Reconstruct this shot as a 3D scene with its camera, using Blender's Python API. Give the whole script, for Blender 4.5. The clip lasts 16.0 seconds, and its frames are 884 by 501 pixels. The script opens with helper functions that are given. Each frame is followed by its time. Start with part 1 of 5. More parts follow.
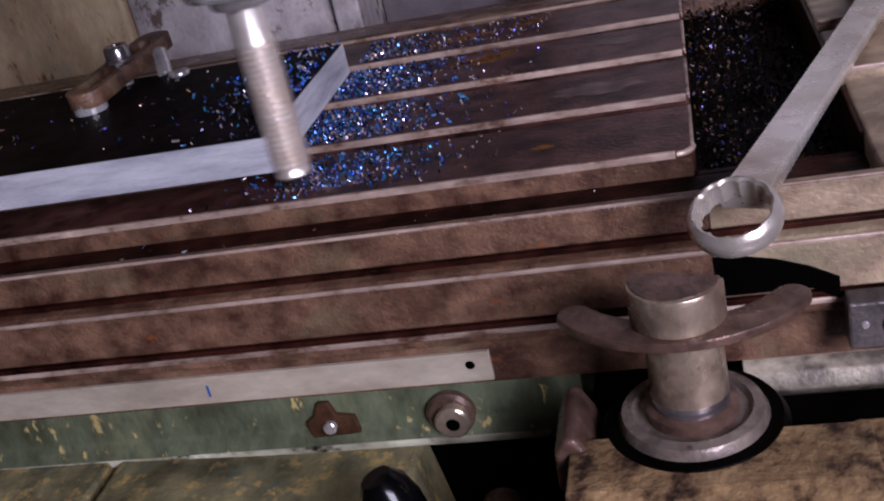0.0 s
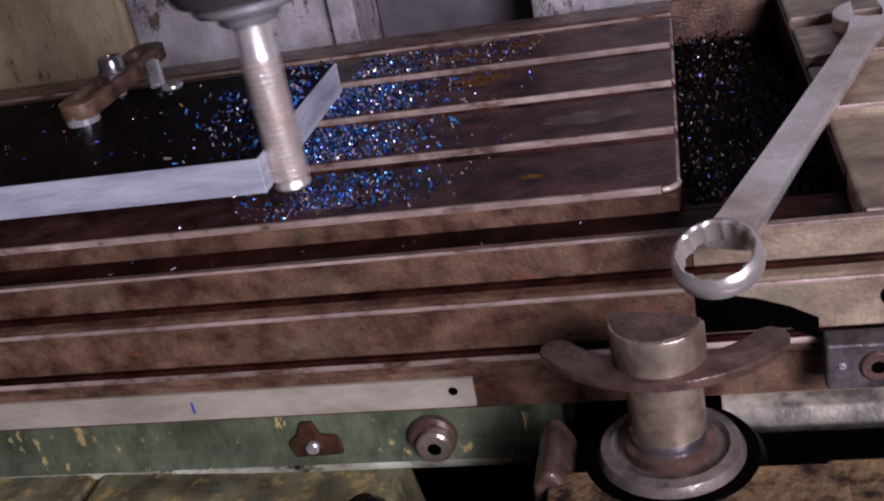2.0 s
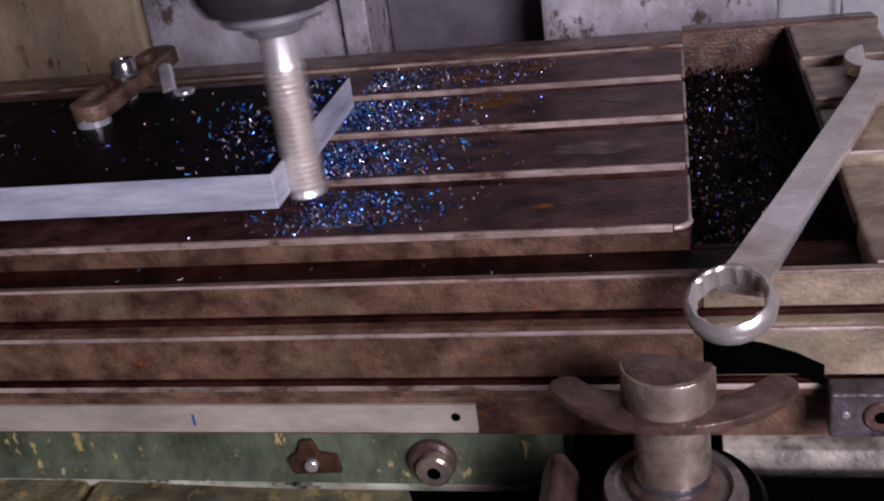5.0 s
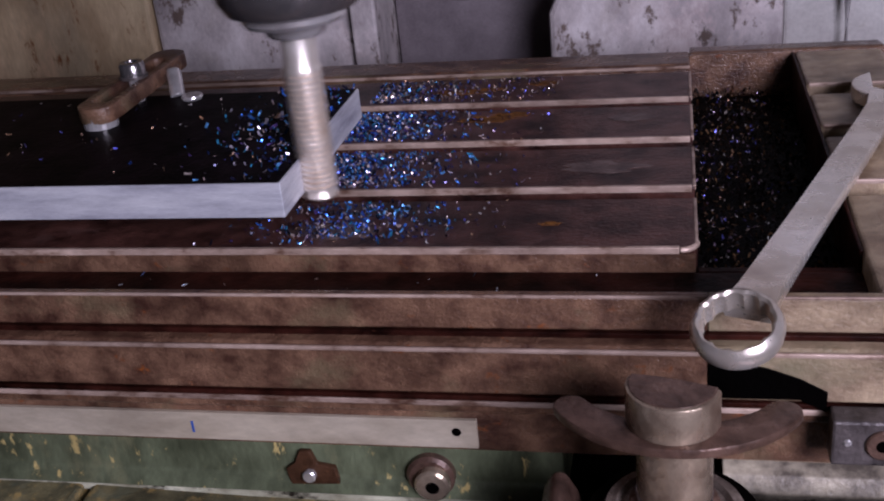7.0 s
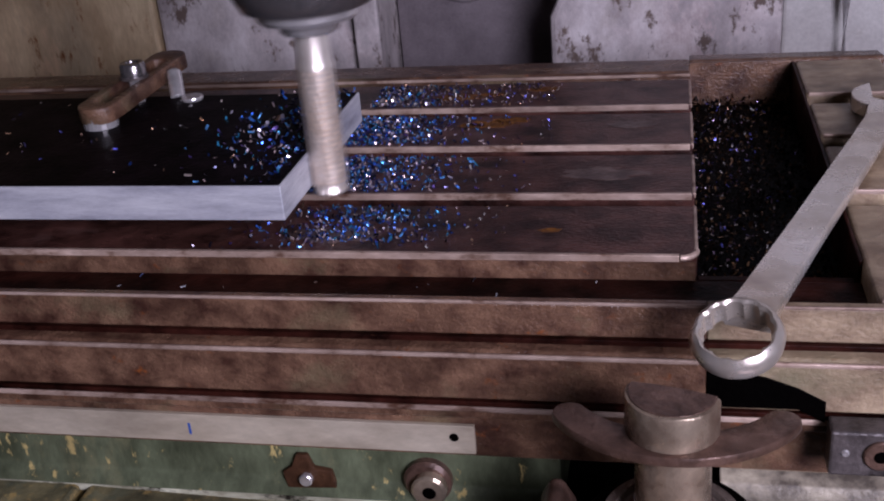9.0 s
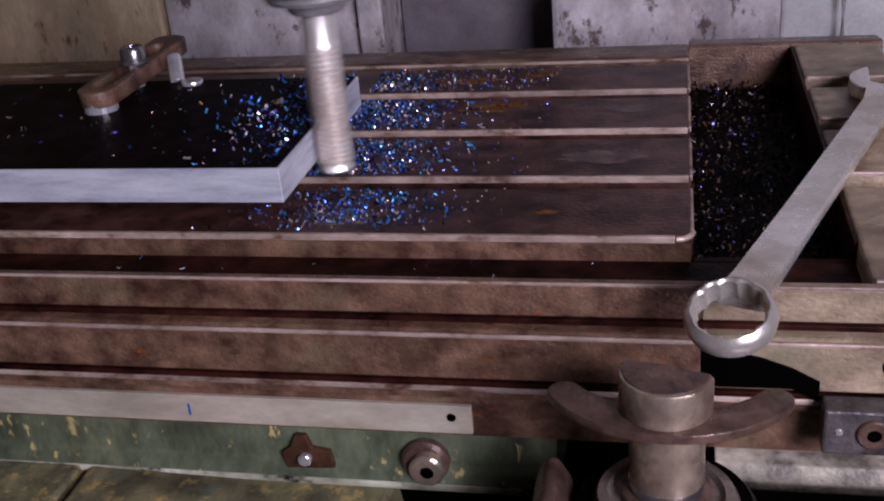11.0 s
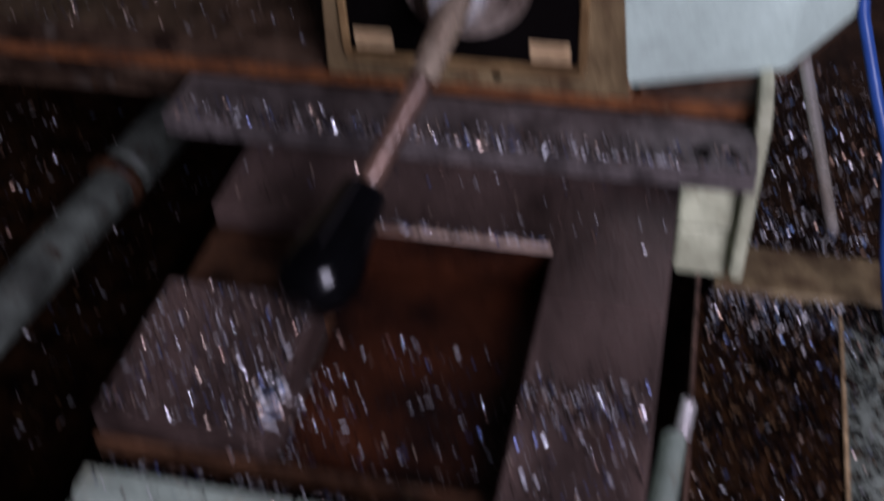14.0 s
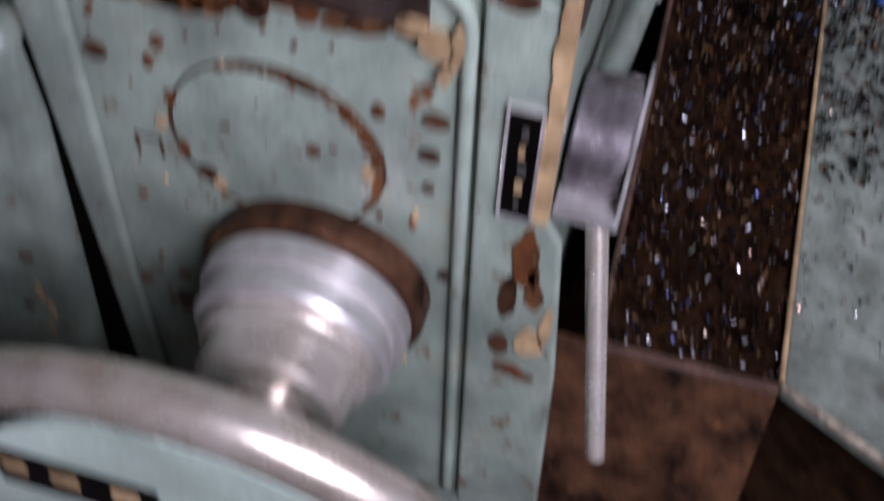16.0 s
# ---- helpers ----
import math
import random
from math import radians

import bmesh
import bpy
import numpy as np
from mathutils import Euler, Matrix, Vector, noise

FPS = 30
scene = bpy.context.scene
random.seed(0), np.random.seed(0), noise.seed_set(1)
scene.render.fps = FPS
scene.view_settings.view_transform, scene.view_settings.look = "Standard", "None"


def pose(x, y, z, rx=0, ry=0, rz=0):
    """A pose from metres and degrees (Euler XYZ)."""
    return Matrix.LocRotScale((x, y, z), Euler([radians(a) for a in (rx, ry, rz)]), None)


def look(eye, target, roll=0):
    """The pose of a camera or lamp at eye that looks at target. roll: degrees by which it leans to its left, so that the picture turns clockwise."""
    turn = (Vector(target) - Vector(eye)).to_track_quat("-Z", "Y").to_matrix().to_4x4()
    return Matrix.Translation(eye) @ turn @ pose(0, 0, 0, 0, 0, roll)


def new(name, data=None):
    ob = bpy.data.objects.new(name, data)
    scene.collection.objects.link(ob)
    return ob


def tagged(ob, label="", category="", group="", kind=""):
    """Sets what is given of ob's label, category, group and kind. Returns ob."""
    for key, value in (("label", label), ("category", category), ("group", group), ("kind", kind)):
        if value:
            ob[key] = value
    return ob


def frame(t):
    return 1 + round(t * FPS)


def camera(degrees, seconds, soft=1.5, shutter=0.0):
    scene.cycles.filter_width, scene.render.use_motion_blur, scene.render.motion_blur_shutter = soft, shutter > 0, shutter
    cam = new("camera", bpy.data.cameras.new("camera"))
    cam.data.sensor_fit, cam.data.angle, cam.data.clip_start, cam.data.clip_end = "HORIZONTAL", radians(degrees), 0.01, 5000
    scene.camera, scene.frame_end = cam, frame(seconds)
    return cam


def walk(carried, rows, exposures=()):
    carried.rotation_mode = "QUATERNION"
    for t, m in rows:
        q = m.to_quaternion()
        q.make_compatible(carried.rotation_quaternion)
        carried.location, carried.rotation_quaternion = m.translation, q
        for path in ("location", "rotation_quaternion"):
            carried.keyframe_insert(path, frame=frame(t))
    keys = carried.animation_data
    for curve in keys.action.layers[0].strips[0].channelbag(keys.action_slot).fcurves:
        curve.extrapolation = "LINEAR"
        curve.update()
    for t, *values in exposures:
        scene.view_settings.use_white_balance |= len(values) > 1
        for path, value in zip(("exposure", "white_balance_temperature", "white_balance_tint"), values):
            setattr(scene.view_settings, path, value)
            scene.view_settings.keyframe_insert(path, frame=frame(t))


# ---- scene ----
cam = camera(44.31, 16.0, soft=2.0, shutter=1.6)
PATH = [
    (0, (0.0070, -0.5649, 1.2368), (-0.2383, 0.3036, 0.8060), -13.55),
    (0.5, (0.0100, -0.5682, 1.2395), (-0.2359, 0.2975, 0.8035), -13.49),
    (1, (0.0110, -0.5710, 1.2459), (-0.2311, 0.2952, 0.8088), -12.89),
    (1.5, (0.0103, -0.5733, 1.2515), (-0.2261, 0.2947, 0.8148), -12.16),
    (2, (0.0098, -0.5746, 1.2539), (-0.2233, 0.2956, 0.8198), -11.54),
    (2.5, (0.0074, -0.5769, 1.2563), (-0.2209, 0.2951, 0.8231), -10.89),
    (3, (0.0039, -0.5801, 1.2593), (-0.2194, 0.2927, 0.8253), -10.27),
    (3.5, (0.0005, -0.5833, 1.2619), (-0.2188, 0.2903, 0.8273), -9.61),
    (4, (-0.0024, -0.5854, 1.2661), (-0.2189, 0.2877, 0.8292), -9.06),
    (6.5, (-0.0073, -0.5966, 1.2716), (-0.2243, 0.2800, 0.8419), -6.69),
    (7, (-0.0120, -0.6001, 1.2728), (-0.2227, 0.2787, 0.8446), -6.03),
    (7.5, (-0.0168, -0.6028, 1.2735), (-0.2210, 0.2779, 0.8461), -5.42),
    (8, (-0.0161, -0.6060, 1.2734), (-0.2207, 0.2751, 0.8471), -5.23),
    (8.5, (-0.0160, -0.6086, 1.2734), (-0.2206, 0.2728, 0.8476), -5.12),
    (9, (-0.0151, -0.6109, 1.2739), (-0.2208, 0.2701, 0.8480), -5.16),
    (11.5, (-0.0071, -0.6283, 1.2681), (-0.2183, 0.2464, 0.8319), -5.31),
    (12, (0.0157, -0.6422, 1.2375), (-0.2134, 0.2286, 0.8025), -5.98),
    (12.5, (0.0334, -0.7073, 1.1700), (-0.1840, 0.1790, 0.7612), -4.34),
    (13, (0.0583, -0.7266, 1.1562), (-0.1580, 0.1029, 0.6412), -6.68),
    (13.5, (0.0869, -0.7155, 1.1270), (-0.1388, 0.0409, 0.5130), -6.52),
    (14, (0.0971, -0.7282, 1.0919), (-0.1027, -0.0168, 0.4180), -3.89),
    (14.5, (0.1086, -0.7433, 1.0644), (-0.0786, -0.0545, 0.3640), -2.76),
    (15, (0.1123, -0.7551, 1.0379), (-0.0566, -0.1059, 0.2962), -0.56),
    (15.5, (0.1176, -0.7789, 1.0074), (-0.0378, -0.1622, 0.2356), 0.22),
    (16, (0.1213, -0.7968, 0.9847), (-0.0183, -0.2180, 0.1812), 2.80),
]
walk(cam, [(t, look(eye, target, roll)) for t, eye, target, roll in PATH], [(0, 0.08, 5950, 36), (3, -0.02, 5950, 36), (11.5, -0.05, 5950, 36), (12.5, -0.1, 5950, 36), (14, -0.34, 5970, 36), (14.5, -0.45, 5970, 37), (15, -0.36, 5980, 33), (15.5, -0.18, 5990, 33), (16, -0.02, 6000, 32)])

FEED = 0.0054          # cross feed of table and saddle towards the operator, metres a second
TURN = 62.0            # degrees that the spindle turns in a fifteenth of a second

# ---- world and light ----
world = bpy.data.worlds.new("world")
scene.world = world
world.use_nodes = True
wn = world.node_tree.nodes
sky = wn.new("ShaderNodeTexSky")
sky.sky_type, sky.sun_disc, sky.sun_elevation, sky.sun_rotation = "NISHITA", False, radians(40), radians(150)
world.node_tree.links.new(sky.outputs[0], wn["Background"].inputs[0])
wn["Background"].inputs[1].default_value = 0.12


def key_light(name, eye, target, w, h, power, colour):
    d = bpy.data.lights.new(name, "AREA")
    d.shape, d.size, d.size_y, d.energy, d.color = "RECTANGLE", w, h, power, colour
    ob = new(name, d)
    ob.matrix_world = look(eye, target)
    return ob


# added lamp for unseen light from behind right, set close for its falloff
key_light("key_light", (0.74, -1.27, 1.54), (0.0, 0.0, 0.95), 0.62, 0.60, 31.5, (0.93, 0.97, 1.0))

# ---- materials ----


def surface(name, base, dark, stain=None, scale=30.0, rough=0.5, metal=0.0, bump=0.15, amount=0.45, stain_scale=9.0, gloss_var=0.2, fine=260.0, stretch=(1, 1, 1), spread=0.12, spec=0.3, second=None, second_scale=14.0, second_amount=0.4, shift=(0, 0, 0)):
    """Two-scale mottled surface: base and dark tones from broad noise, fine grain, and patchy stains."""
    m = bpy.data.materials.new(name)
    m.use_nodes = True
    n, l = m.node_tree.nodes, m.node_tree.links
    b = n["Principled BSDF"]
    tc, mp = n.new("ShaderNodeTexCoord"), n.new("ShaderNodeMapping")
    mp.inputs["Scale"].default_value, mp.inputs["Location"].default_value = stretch, shift
    l.new(tc.outputs["Object"], mp.inputs["Vector"])

    def tex(s, detail=6.0, roughness=0.6):
        t = n.new("ShaderNodeTexNoise")
        t.inputs["Scale"].default_value, t.inputs["Detail"].default_value, t.inputs["Roughness"].default_value = s, detail, roughness
        l.new(mp.outputs[0], t.inputs["Vector"])
        return t

    def ramp(src, a, c):
        r = n.new("ShaderNodeMapRange")
        r.inputs["From Min"].default_value, r.inputs["From Max"].default_value = a, c
        l.new(src, r.inputs["Value"])
        return r.outputs[0]

    def mix(fac, a, c, mode="MIX"):
        x = n.new("ShaderNodeMix")
        x.data_type, x.blend_type = "RGBA", mode
        if isinstance(fac, float):
            x.inputs[0].default_value = fac
        else:
            l.new(fac, x.inputs[0])
        for k, v in ((6, a), (7, c)):
            if isinstance(v, tuple):
                x.inputs[k].default_value = (*v, 1)
            else:
                l.new(v, x.inputs[k])
        return x.outputs[2]

    broad, grain = tex(scale), tex(fine, 4.0)
    col = mix(ramp(broad.outputs[0], 0.36, 0.66), base, dark)
    col = mix(0.35, col, mix(grain.outputs[0], (0.16, 0.16, 0.16), (0.90, 0.90, 0.90)), "OVERLAY")
    if second:
        sec = tex(second_scale, 7.0, 0.66)
        lo = 0.74 - 0.34 * second_amount
        col = mix(ramp(sec.outputs[0], lo, lo + 0.22), col, second)
    if stain:
        st = tex(stain_scale, 8.0, 0.68)
        lo = 0.74 - 0.34 * amount
        col = mix(ramp(st.outputs[0], lo, lo + spread), col, stain)
    big = tex(scale * 0.22, 5.0, 0.62)
    col = mix(0.8, col, mix(ramp(big.outputs[0], 0.3, 0.72), (0.22, 0.205, 0.205), (0.76, 0.755, 0.75)), "OVERLAY")
    l.new(col, b.inputs["Base Color"])
    rr = n.new("ShaderNodeMapRange")
    rr.inputs["To Min"].default_value, rr.inputs["To Max"].default_value = max(0.05, rough - gloss_var), min(1, rough + gloss_var)
    l.new(broad.outputs[0], rr.inputs["Value"])
    l.new(rr.outputs[0], b.inputs["Roughness"])
    b.inputs["Metallic"].default_value, b.inputs["Specular IOR Level"].default_value = metal, spec
    bp = n.new("ShaderNodeBump")
    bp.inputs["Strength"].default_value, bp.inputs["Distance"].default_value = bump, 0.002
    l.new(grain.outputs[0], bp.inputs["Height"])
    l.new(bp.outputs[0], b.inputs["Normal"])
    return m


def chip_material(name, tones, metal=1.0, rough=0.28, spec=0.5):
    m = bpy.data.materials.new(name)
    m.use_nodes = True
    n, l = m.node_tree.nodes, m.node_tree.links
    b = n["Principled BSDF"]
    g, r = n.new("ShaderNodeNewGeometry"), n.new("ShaderNodeValToRGB")
    r.color_ramp.interpolation = "CONSTANT"
    e = r.color_ramp.elements
    e[0].color = (*tones[0], 1)
    e[1].position, e[1].color = 1 / len(tones), (*tones[1], 1)
    for k in range(2, len(tones)):
        e.new(k / len(tones)).color = (*tones[k], 1)
    l.new(g.outputs["Random Per Island"], r.inputs[0])
    l.new(r.outputs[0], b.inputs["Base Color"])
    b.inputs["Metallic"].default_value, b.inputs["Roughness"].default_value = metal, rough
    b.inputs["Specular IOR Level"].default_value = spec
    return m


M = {
    "table_top": surface("oiled_cast_iron_top", (0.105, 0.042, 0.032), (0.013, 0.004, 0.003), (0.16, 0.066, 0.030), 40, 0.34, 0.1, 0.5, 0.28, 62, 0.18, 360, (0.8, 1, 1), 0.18, 0.28, (0.16, 0.086, 0.072), 22, 0.45),
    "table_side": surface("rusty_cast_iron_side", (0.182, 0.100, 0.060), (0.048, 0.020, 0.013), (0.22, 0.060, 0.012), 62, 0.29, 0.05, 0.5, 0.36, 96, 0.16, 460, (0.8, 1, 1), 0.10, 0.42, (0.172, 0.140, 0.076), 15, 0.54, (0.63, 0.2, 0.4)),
    # trough oil; also colours the shade in rail grooves and the chip pit
    "trough": surface("oily_trough_and_shade", (0.036, 0.010, 0.0065), (0.004, 0.0011, 0.0008), (0.075, 0.024, 0.011), 40, 0.4, 0.0, 0.25, 0.28, 40, spec=0.05),
    # light tone for thin strips that paint highlights along iron edges, rust-stained
    "edge": surface("edge_highlight", (0.46, 0.345, 0.28), (0.22, 0.145, 0.105), (0.10, 0.045, 0.026), 60, 0.42, 0.2, 0.3, 0.6, 60, spec=0.3, stretch=(0.5, 1, 1)),
    "plate_top": surface("mill_scale_black", (0.006, 0.003, 0.0045), (0.0015, 0.0008, 0.001), (0.02, 0.01, 0.007), 40, 0.5, 0.0, 0.3, 0.14, 60, 0.1, spec=0.025),
    "plate_cut": surface("fresh_cut_steel", (0.56, 0.57, 0.61), (0.46, 0.47, 0.51), None, 40, 0.45, 0.25, 0.12, 0, 9, 0.08, 300, (1, 1, 8), spec=0.5),
    "cutter": surface("worn_tool_steel", (0.97, 0.88, 0.79), (0.80, 0.70, 0.61), None, 90, 0.33, 0.7, 0.05, 0, 9, 0.06, spec=0.9),
    "holder": surface("blackened_holder", (0.40, 0.38, 0.385), (0.19, 0.175, 0.18), (0.07, 0.06, 0.06), 30, 0.22, 0.88, 0.04, 0.25, 40, 0.1, spec=0.5),
    "steel": surface("bright_worn_steel", (0.84, 0.82, 0.81), (0.46, 0.43, 0.42), (0.20, 0.13, 0.09), 50, 0.22, 0.7, 0.12, 0.22, 44, 0.12, spec=0.6),
    "spanner": surface("satin_chrome", (0.78, 0.72, 0.645), (0.56, 0.505, 0.44), (0.38, 0.30, 0.23), 40, 0.27, 0.7, 0.06, 0.2, 40, 0.08, 320, (1, 1, 1), 0.25, 0.8),
    "rusty_steel": surface("brown_rusty_steel", (0.165, 0.098, 0.072), (0.050, 0.028, 0.020), (0.22, 0.115, 0.078), 60, 0.3, 0.35, 0.3, 0.36, 50, spec=0.45),
    "post": surface("bronzed_post_steel", (0.46, 0.37, 0.27), (0.18, 0.125, 0.088), (0.11, 0.055, 0.037), 45, 0.26, 0.65, 0.2, 0.3, 44, spec=0.5),
    "green": surface("old_green_paint", (0.118, 0.140, 0.082), (0.034, 0.040, 0.022), (0.46, 0.36, 0.14), 30, 0.32, 0.0, 0.3, 0.40, 90, 0.15, 340, (1, 1, 0.5), 0.06, 0.3, (0.20, 0.19, 0.10), 22, 0.55),
    "green_worn": surface("worn_green_yellow_paint", (0.25, 0.22, 0.11), (0.085, 0.08, 0.045), (0.52, 0.36, 0.12), 45, 0.45, 0.0, 0.4, 0.62, 70, 0.15, 340, (1, 1, 0.6), 0.14, 0.25, (0.12, 0.175, 0.135), 34, 0.5),
    "green_pale": surface("pale_green_paint", (0.42, 0.525, 0.455), (0.31, 0.39, 0.335), (0.40, 0.29, 0.15), 14, 0.34, 0.0, 0.2, 0.2, 50, 0.12, 280, (1, 1, 1), 0.05, 0.25),
    "green_knee": surface("grey_green_paint", (0.265, 0.325, 0.268), (0.14, 0.175, 0.145), (0.12, 0.05, 0.018), 22, 0.32, 0.0, 0.25, 0.43, 60, 0.16, 320, (1, 1, 0.8), 0.07, 0.35, (0.26, 0.25, 0.165), 26, 0.48),
    "grime": surface("brown_oily_grime", (0.075, 0.035, 0.018), (0.007, 0.003, 0.002), (0.18, 0.085, 0.026), 42, 0.4, 0.0, 0.5, 0.3, 60, spec=0.14, second=(0.10, 0.075, 0.045), second_scale=30, second_amount=0.35),
    "box_top": surface("grimy_yellowed_box_paint", (0.26, 0.168, 0.078), (0.072, 0.037, 0.021), (0.013, 0.007, 0.005), 60, 0.32, 0.0, 0.7, 0.66, 60, spec=0.35, spread=0.14, second=(0.28, 0.23, 0.12), second_scale=70, second_amount=0.34),
    # black oil; also paints shade in gaps, holes, the pit and beside the dog
    "black": surface("black_oil_and_shade", (0.0014, 0.001, 0.001), (0.0008, 0.0006, 0.0006), None, 20, 0.4, 0.0, 0.3, 0, 9, spec=0.02),
    "bakelite": surface("black_bakelite", (0.002, 0.002, 0.0025), (0.0012, 0.0012, 0.0015), None, 30, 0.16, 0.0, 0.02, 0, 9, 0.03, spec=0.22),
    "brass": surface("tarnished_brass", (0.42, 0.27, 0.12), (0.22, 0.13, 0.055), None, 60, 0.35, 0.6, 0.15, 0, 9),
    "cream": surface("aged_cream_enamel", (0.44, 0.31, 0.17), (0.25, 0.165, 0.085), (0.13, 0.06, 0.03), 90, 0.5, 0.0, 0.2, 0.35, 120, spec=0.25),
    "plate_black": surface("black_enamel", (0.0025, 0.002, 0.002), (0.0015, 0.001, 0.001), (0.03, 0.02, 0.012), 40, 0.4, 0.0, 0.1, 0.18, 70, spec=0.06),
    "ruler": surface("aluminium_scale", (0.44, 0.385, 0.295), (0.31, 0.26, 0.19), (0.18, 0.125, 0.075), 30, 0.36, 0.25, 0.1, 0.3, 40, 0.1, 260, (0.4, 1, 1), 0.2, 0.4, (0.55, 0.50, 0.45), 14, 0.5),
    # the grey stain tone paints the sheen on the oily ways
    "ways": surface("oily_scraped_ways", (0.066, 0.044, 0.038), (0.008, 0.005, 0.0045), (0.105, 0.085, 0.075), 24, 0.3, 0.0, 0.3, 0.28, 40, 0.16, 440, (1, 0.4, 1), 0.2, 0.2, (0.035, 0.012, 0.006), 16, 0.45),
    "rust_pit": surface("rusted_recess", (0.035, 0.010, 0.004), (0.004, 0.0014, 0.001), (0.17, 0.045, 0.008), 20, 0.45, 0.0, 0.6, 0.32, 26, spec=0.12, spread=0.3, second=(0.006, 0.002, 0.001), second_scale=12, second_amount=0.45),
    "rust": surface("flaking_rust", (0.14, 0.05, 0.016), (0.05, 0.018, 0.008), (0.26, 0.155, 0.07), 80, 0.7, 0.0, 0.5, 0.36, 80, spec=0.15),
    "tray": surface("oily_rusty_tray", (0.034, 0.015, 0.006), (0.005, 0.002, 0.001), (0.12, 0.085, 0.045), 40, 0.5, 0.0, 0.6, 0.26, 22, spec=0.06, second=(0.075, 0.032, 0.010), second_scale=60, second_amount=0.42),
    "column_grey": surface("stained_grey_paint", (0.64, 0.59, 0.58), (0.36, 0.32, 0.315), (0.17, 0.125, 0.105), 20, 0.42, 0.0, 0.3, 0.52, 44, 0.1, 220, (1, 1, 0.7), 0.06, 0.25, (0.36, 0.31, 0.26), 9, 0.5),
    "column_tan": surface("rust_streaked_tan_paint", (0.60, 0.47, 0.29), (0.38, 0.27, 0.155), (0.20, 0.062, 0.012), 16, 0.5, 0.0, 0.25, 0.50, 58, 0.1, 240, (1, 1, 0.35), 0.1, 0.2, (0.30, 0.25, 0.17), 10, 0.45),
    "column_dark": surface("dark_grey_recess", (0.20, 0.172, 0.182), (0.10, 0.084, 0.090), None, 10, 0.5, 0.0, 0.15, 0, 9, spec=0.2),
    "white_panel": surface("white_cabinet_paint", (0.52, 0.51, 0.48), (0.38, 0.36, 0.34), (0.28, 0.25, 0.2), 10, 0.5, 0.0, 0.15, 0.3, 18, 0.1, 200, (1, 1, 1), 0.2),
    # tones of the added room, kept dark so little light bounces back
    "wall": surface("dark_unseen_plaster", (0.085, 0.08, 0.07), (0.055, 0.05, 0.045), (0.04, 0.035, 0.03), 2, 0.8, 0.0, 0.2, 0.3, 4, 0.1, 60),
    "floor": surface("dark_unseen_concrete", (0.1, 0.09, 0.08), (0.06, 0.055, 0.05), (0.05, 0.045, 0.04), 3, 0.7, 0.0, 0.3, 0.35, 5, 0.15, 80),
    "skirt": surface("brown_oil_film", (0.055, 0.034, 0.022), (0.007, 0.0035, 0.0025), (0.12, 0.055, 0.020), 40, 0.35, 0.0, 0.5, 0.3, 60, spec=0.18, second=(0.10, 0.095, 0.085), second_scale=24, second_amount=0.42),
    "rail_grey": surface("dirty_pale_rail", (0.38, 0.335, 0.25), (0.09, 0.075, 0.06), (0.015, 0.011, 0.009), 60, 0.36, 0.05, 0.3, 0.5, 70, 0.12, spec=0.25),
    "box_paint": surface("olive_box_paint", (0.18, 0.132, 0.066), (0.06, 0.036, 0.018), (0.085, 0.032, 0.011), 40, 0.42, 0.0, 0.4, 0.46, 60, 0.15, 340, (1, 1, 0.5), 0.16, 0.18),
    "ledge": surface("dirty_base_paint", (0.215, 0.25, 0.21), (0.105, 0.122, 0.10), (0.04, 0.024, 0.014), 40, 0.42, 0.0, 0.4, 0.45, 70, 0.15, 300, (1, 1, 1), 0.1, 0.25, (0.15, 0.13, 0.085), 20, 0.45),
    "rust_orange": surface("orange_rust_stain", (0.24, 0.095, 0.018), (0.075, 0.03, 0.012), (0.03, 0.014, 0.01), 120, 0.6, 0.0, 0.5, 0.5, 140, spec=0.1),
    "wiped": surface("wiped_bare_iron", (0.15, 0.10, 0.085), (0.07, 0.045, 0.04), None, 60, 0.35, 0.3, 0.3, 0, 9, spec=0.3),
    "block_paint": surface("worn_pale_yellow_green_paint", (0.42, 0.435, 0.30), (0.25, 0.255, 0.17), (0.14, 0.06, 0.022), 40, 0.42, 0.0, 0.3, 0.36, 60, 0.12, 300, (1, 1, 1), 0.1),
    "gib": surface("grey_oily_gib", (0.115, 0.098, 0.094), (0.03, 0.025, 0.024), (0.02, 0.014, 0.012), 60, 0.32, 0.2, 0.4, 0.4, 90, 0.15, 360, (1, 1, 1), 0.12, 0.3),
    "worn_lip": surface("worn_pale_lip", (0.46, 0.46, 0.34), (0.15, 0.14, 0.09), (0.012, 0.009, 0.006), 60, 0.36, 0.0, 0.4, 0.55, 70, 0.12, 300, (0.5, 1, 1), 0.1),
    "rust_patchy": surface("mottled_rust_over_paint", (0.13, 0.055, 0.02), (0.045, 0.018, 0.009), (0.24, 0.27, 0.215), 60, 0.5, 0.0, 0.4, 0.45, 55, 0.12, 320, (1, 1, 1), 0.14, 0.2, (0.30, 0.19, 0.085), 70, 0.42),
    "collar": surface("oily_pale_collar", (0.25, 0.205, 0.17), (0.075, 0.055, 0.044), (0.018, 0.011, 0.008), 40, 0.28, 0.3, 0.3, 0.42, 50, spec=0.5),
    "shaft_paint": surface("grimy_shaft_paint", (0.10, 0.115, 0.098), (0.03, 0.033, 0.028), (0.028, 0.016, 0.01), 40, 0.42, 0.0, 0.4, 0.55, 60, 0.15, 300, (1, 1, 1), 0.12),
    "dial_steel": surface("turned_dial_steel", (0.90, 0.88, 0.86), (0.66, 0.63, 0.61), (0.25, 0.18, 0.13), 40, 0.32, 0.8, 0.05, 0.18, 40, 0.08, spec=0.6),
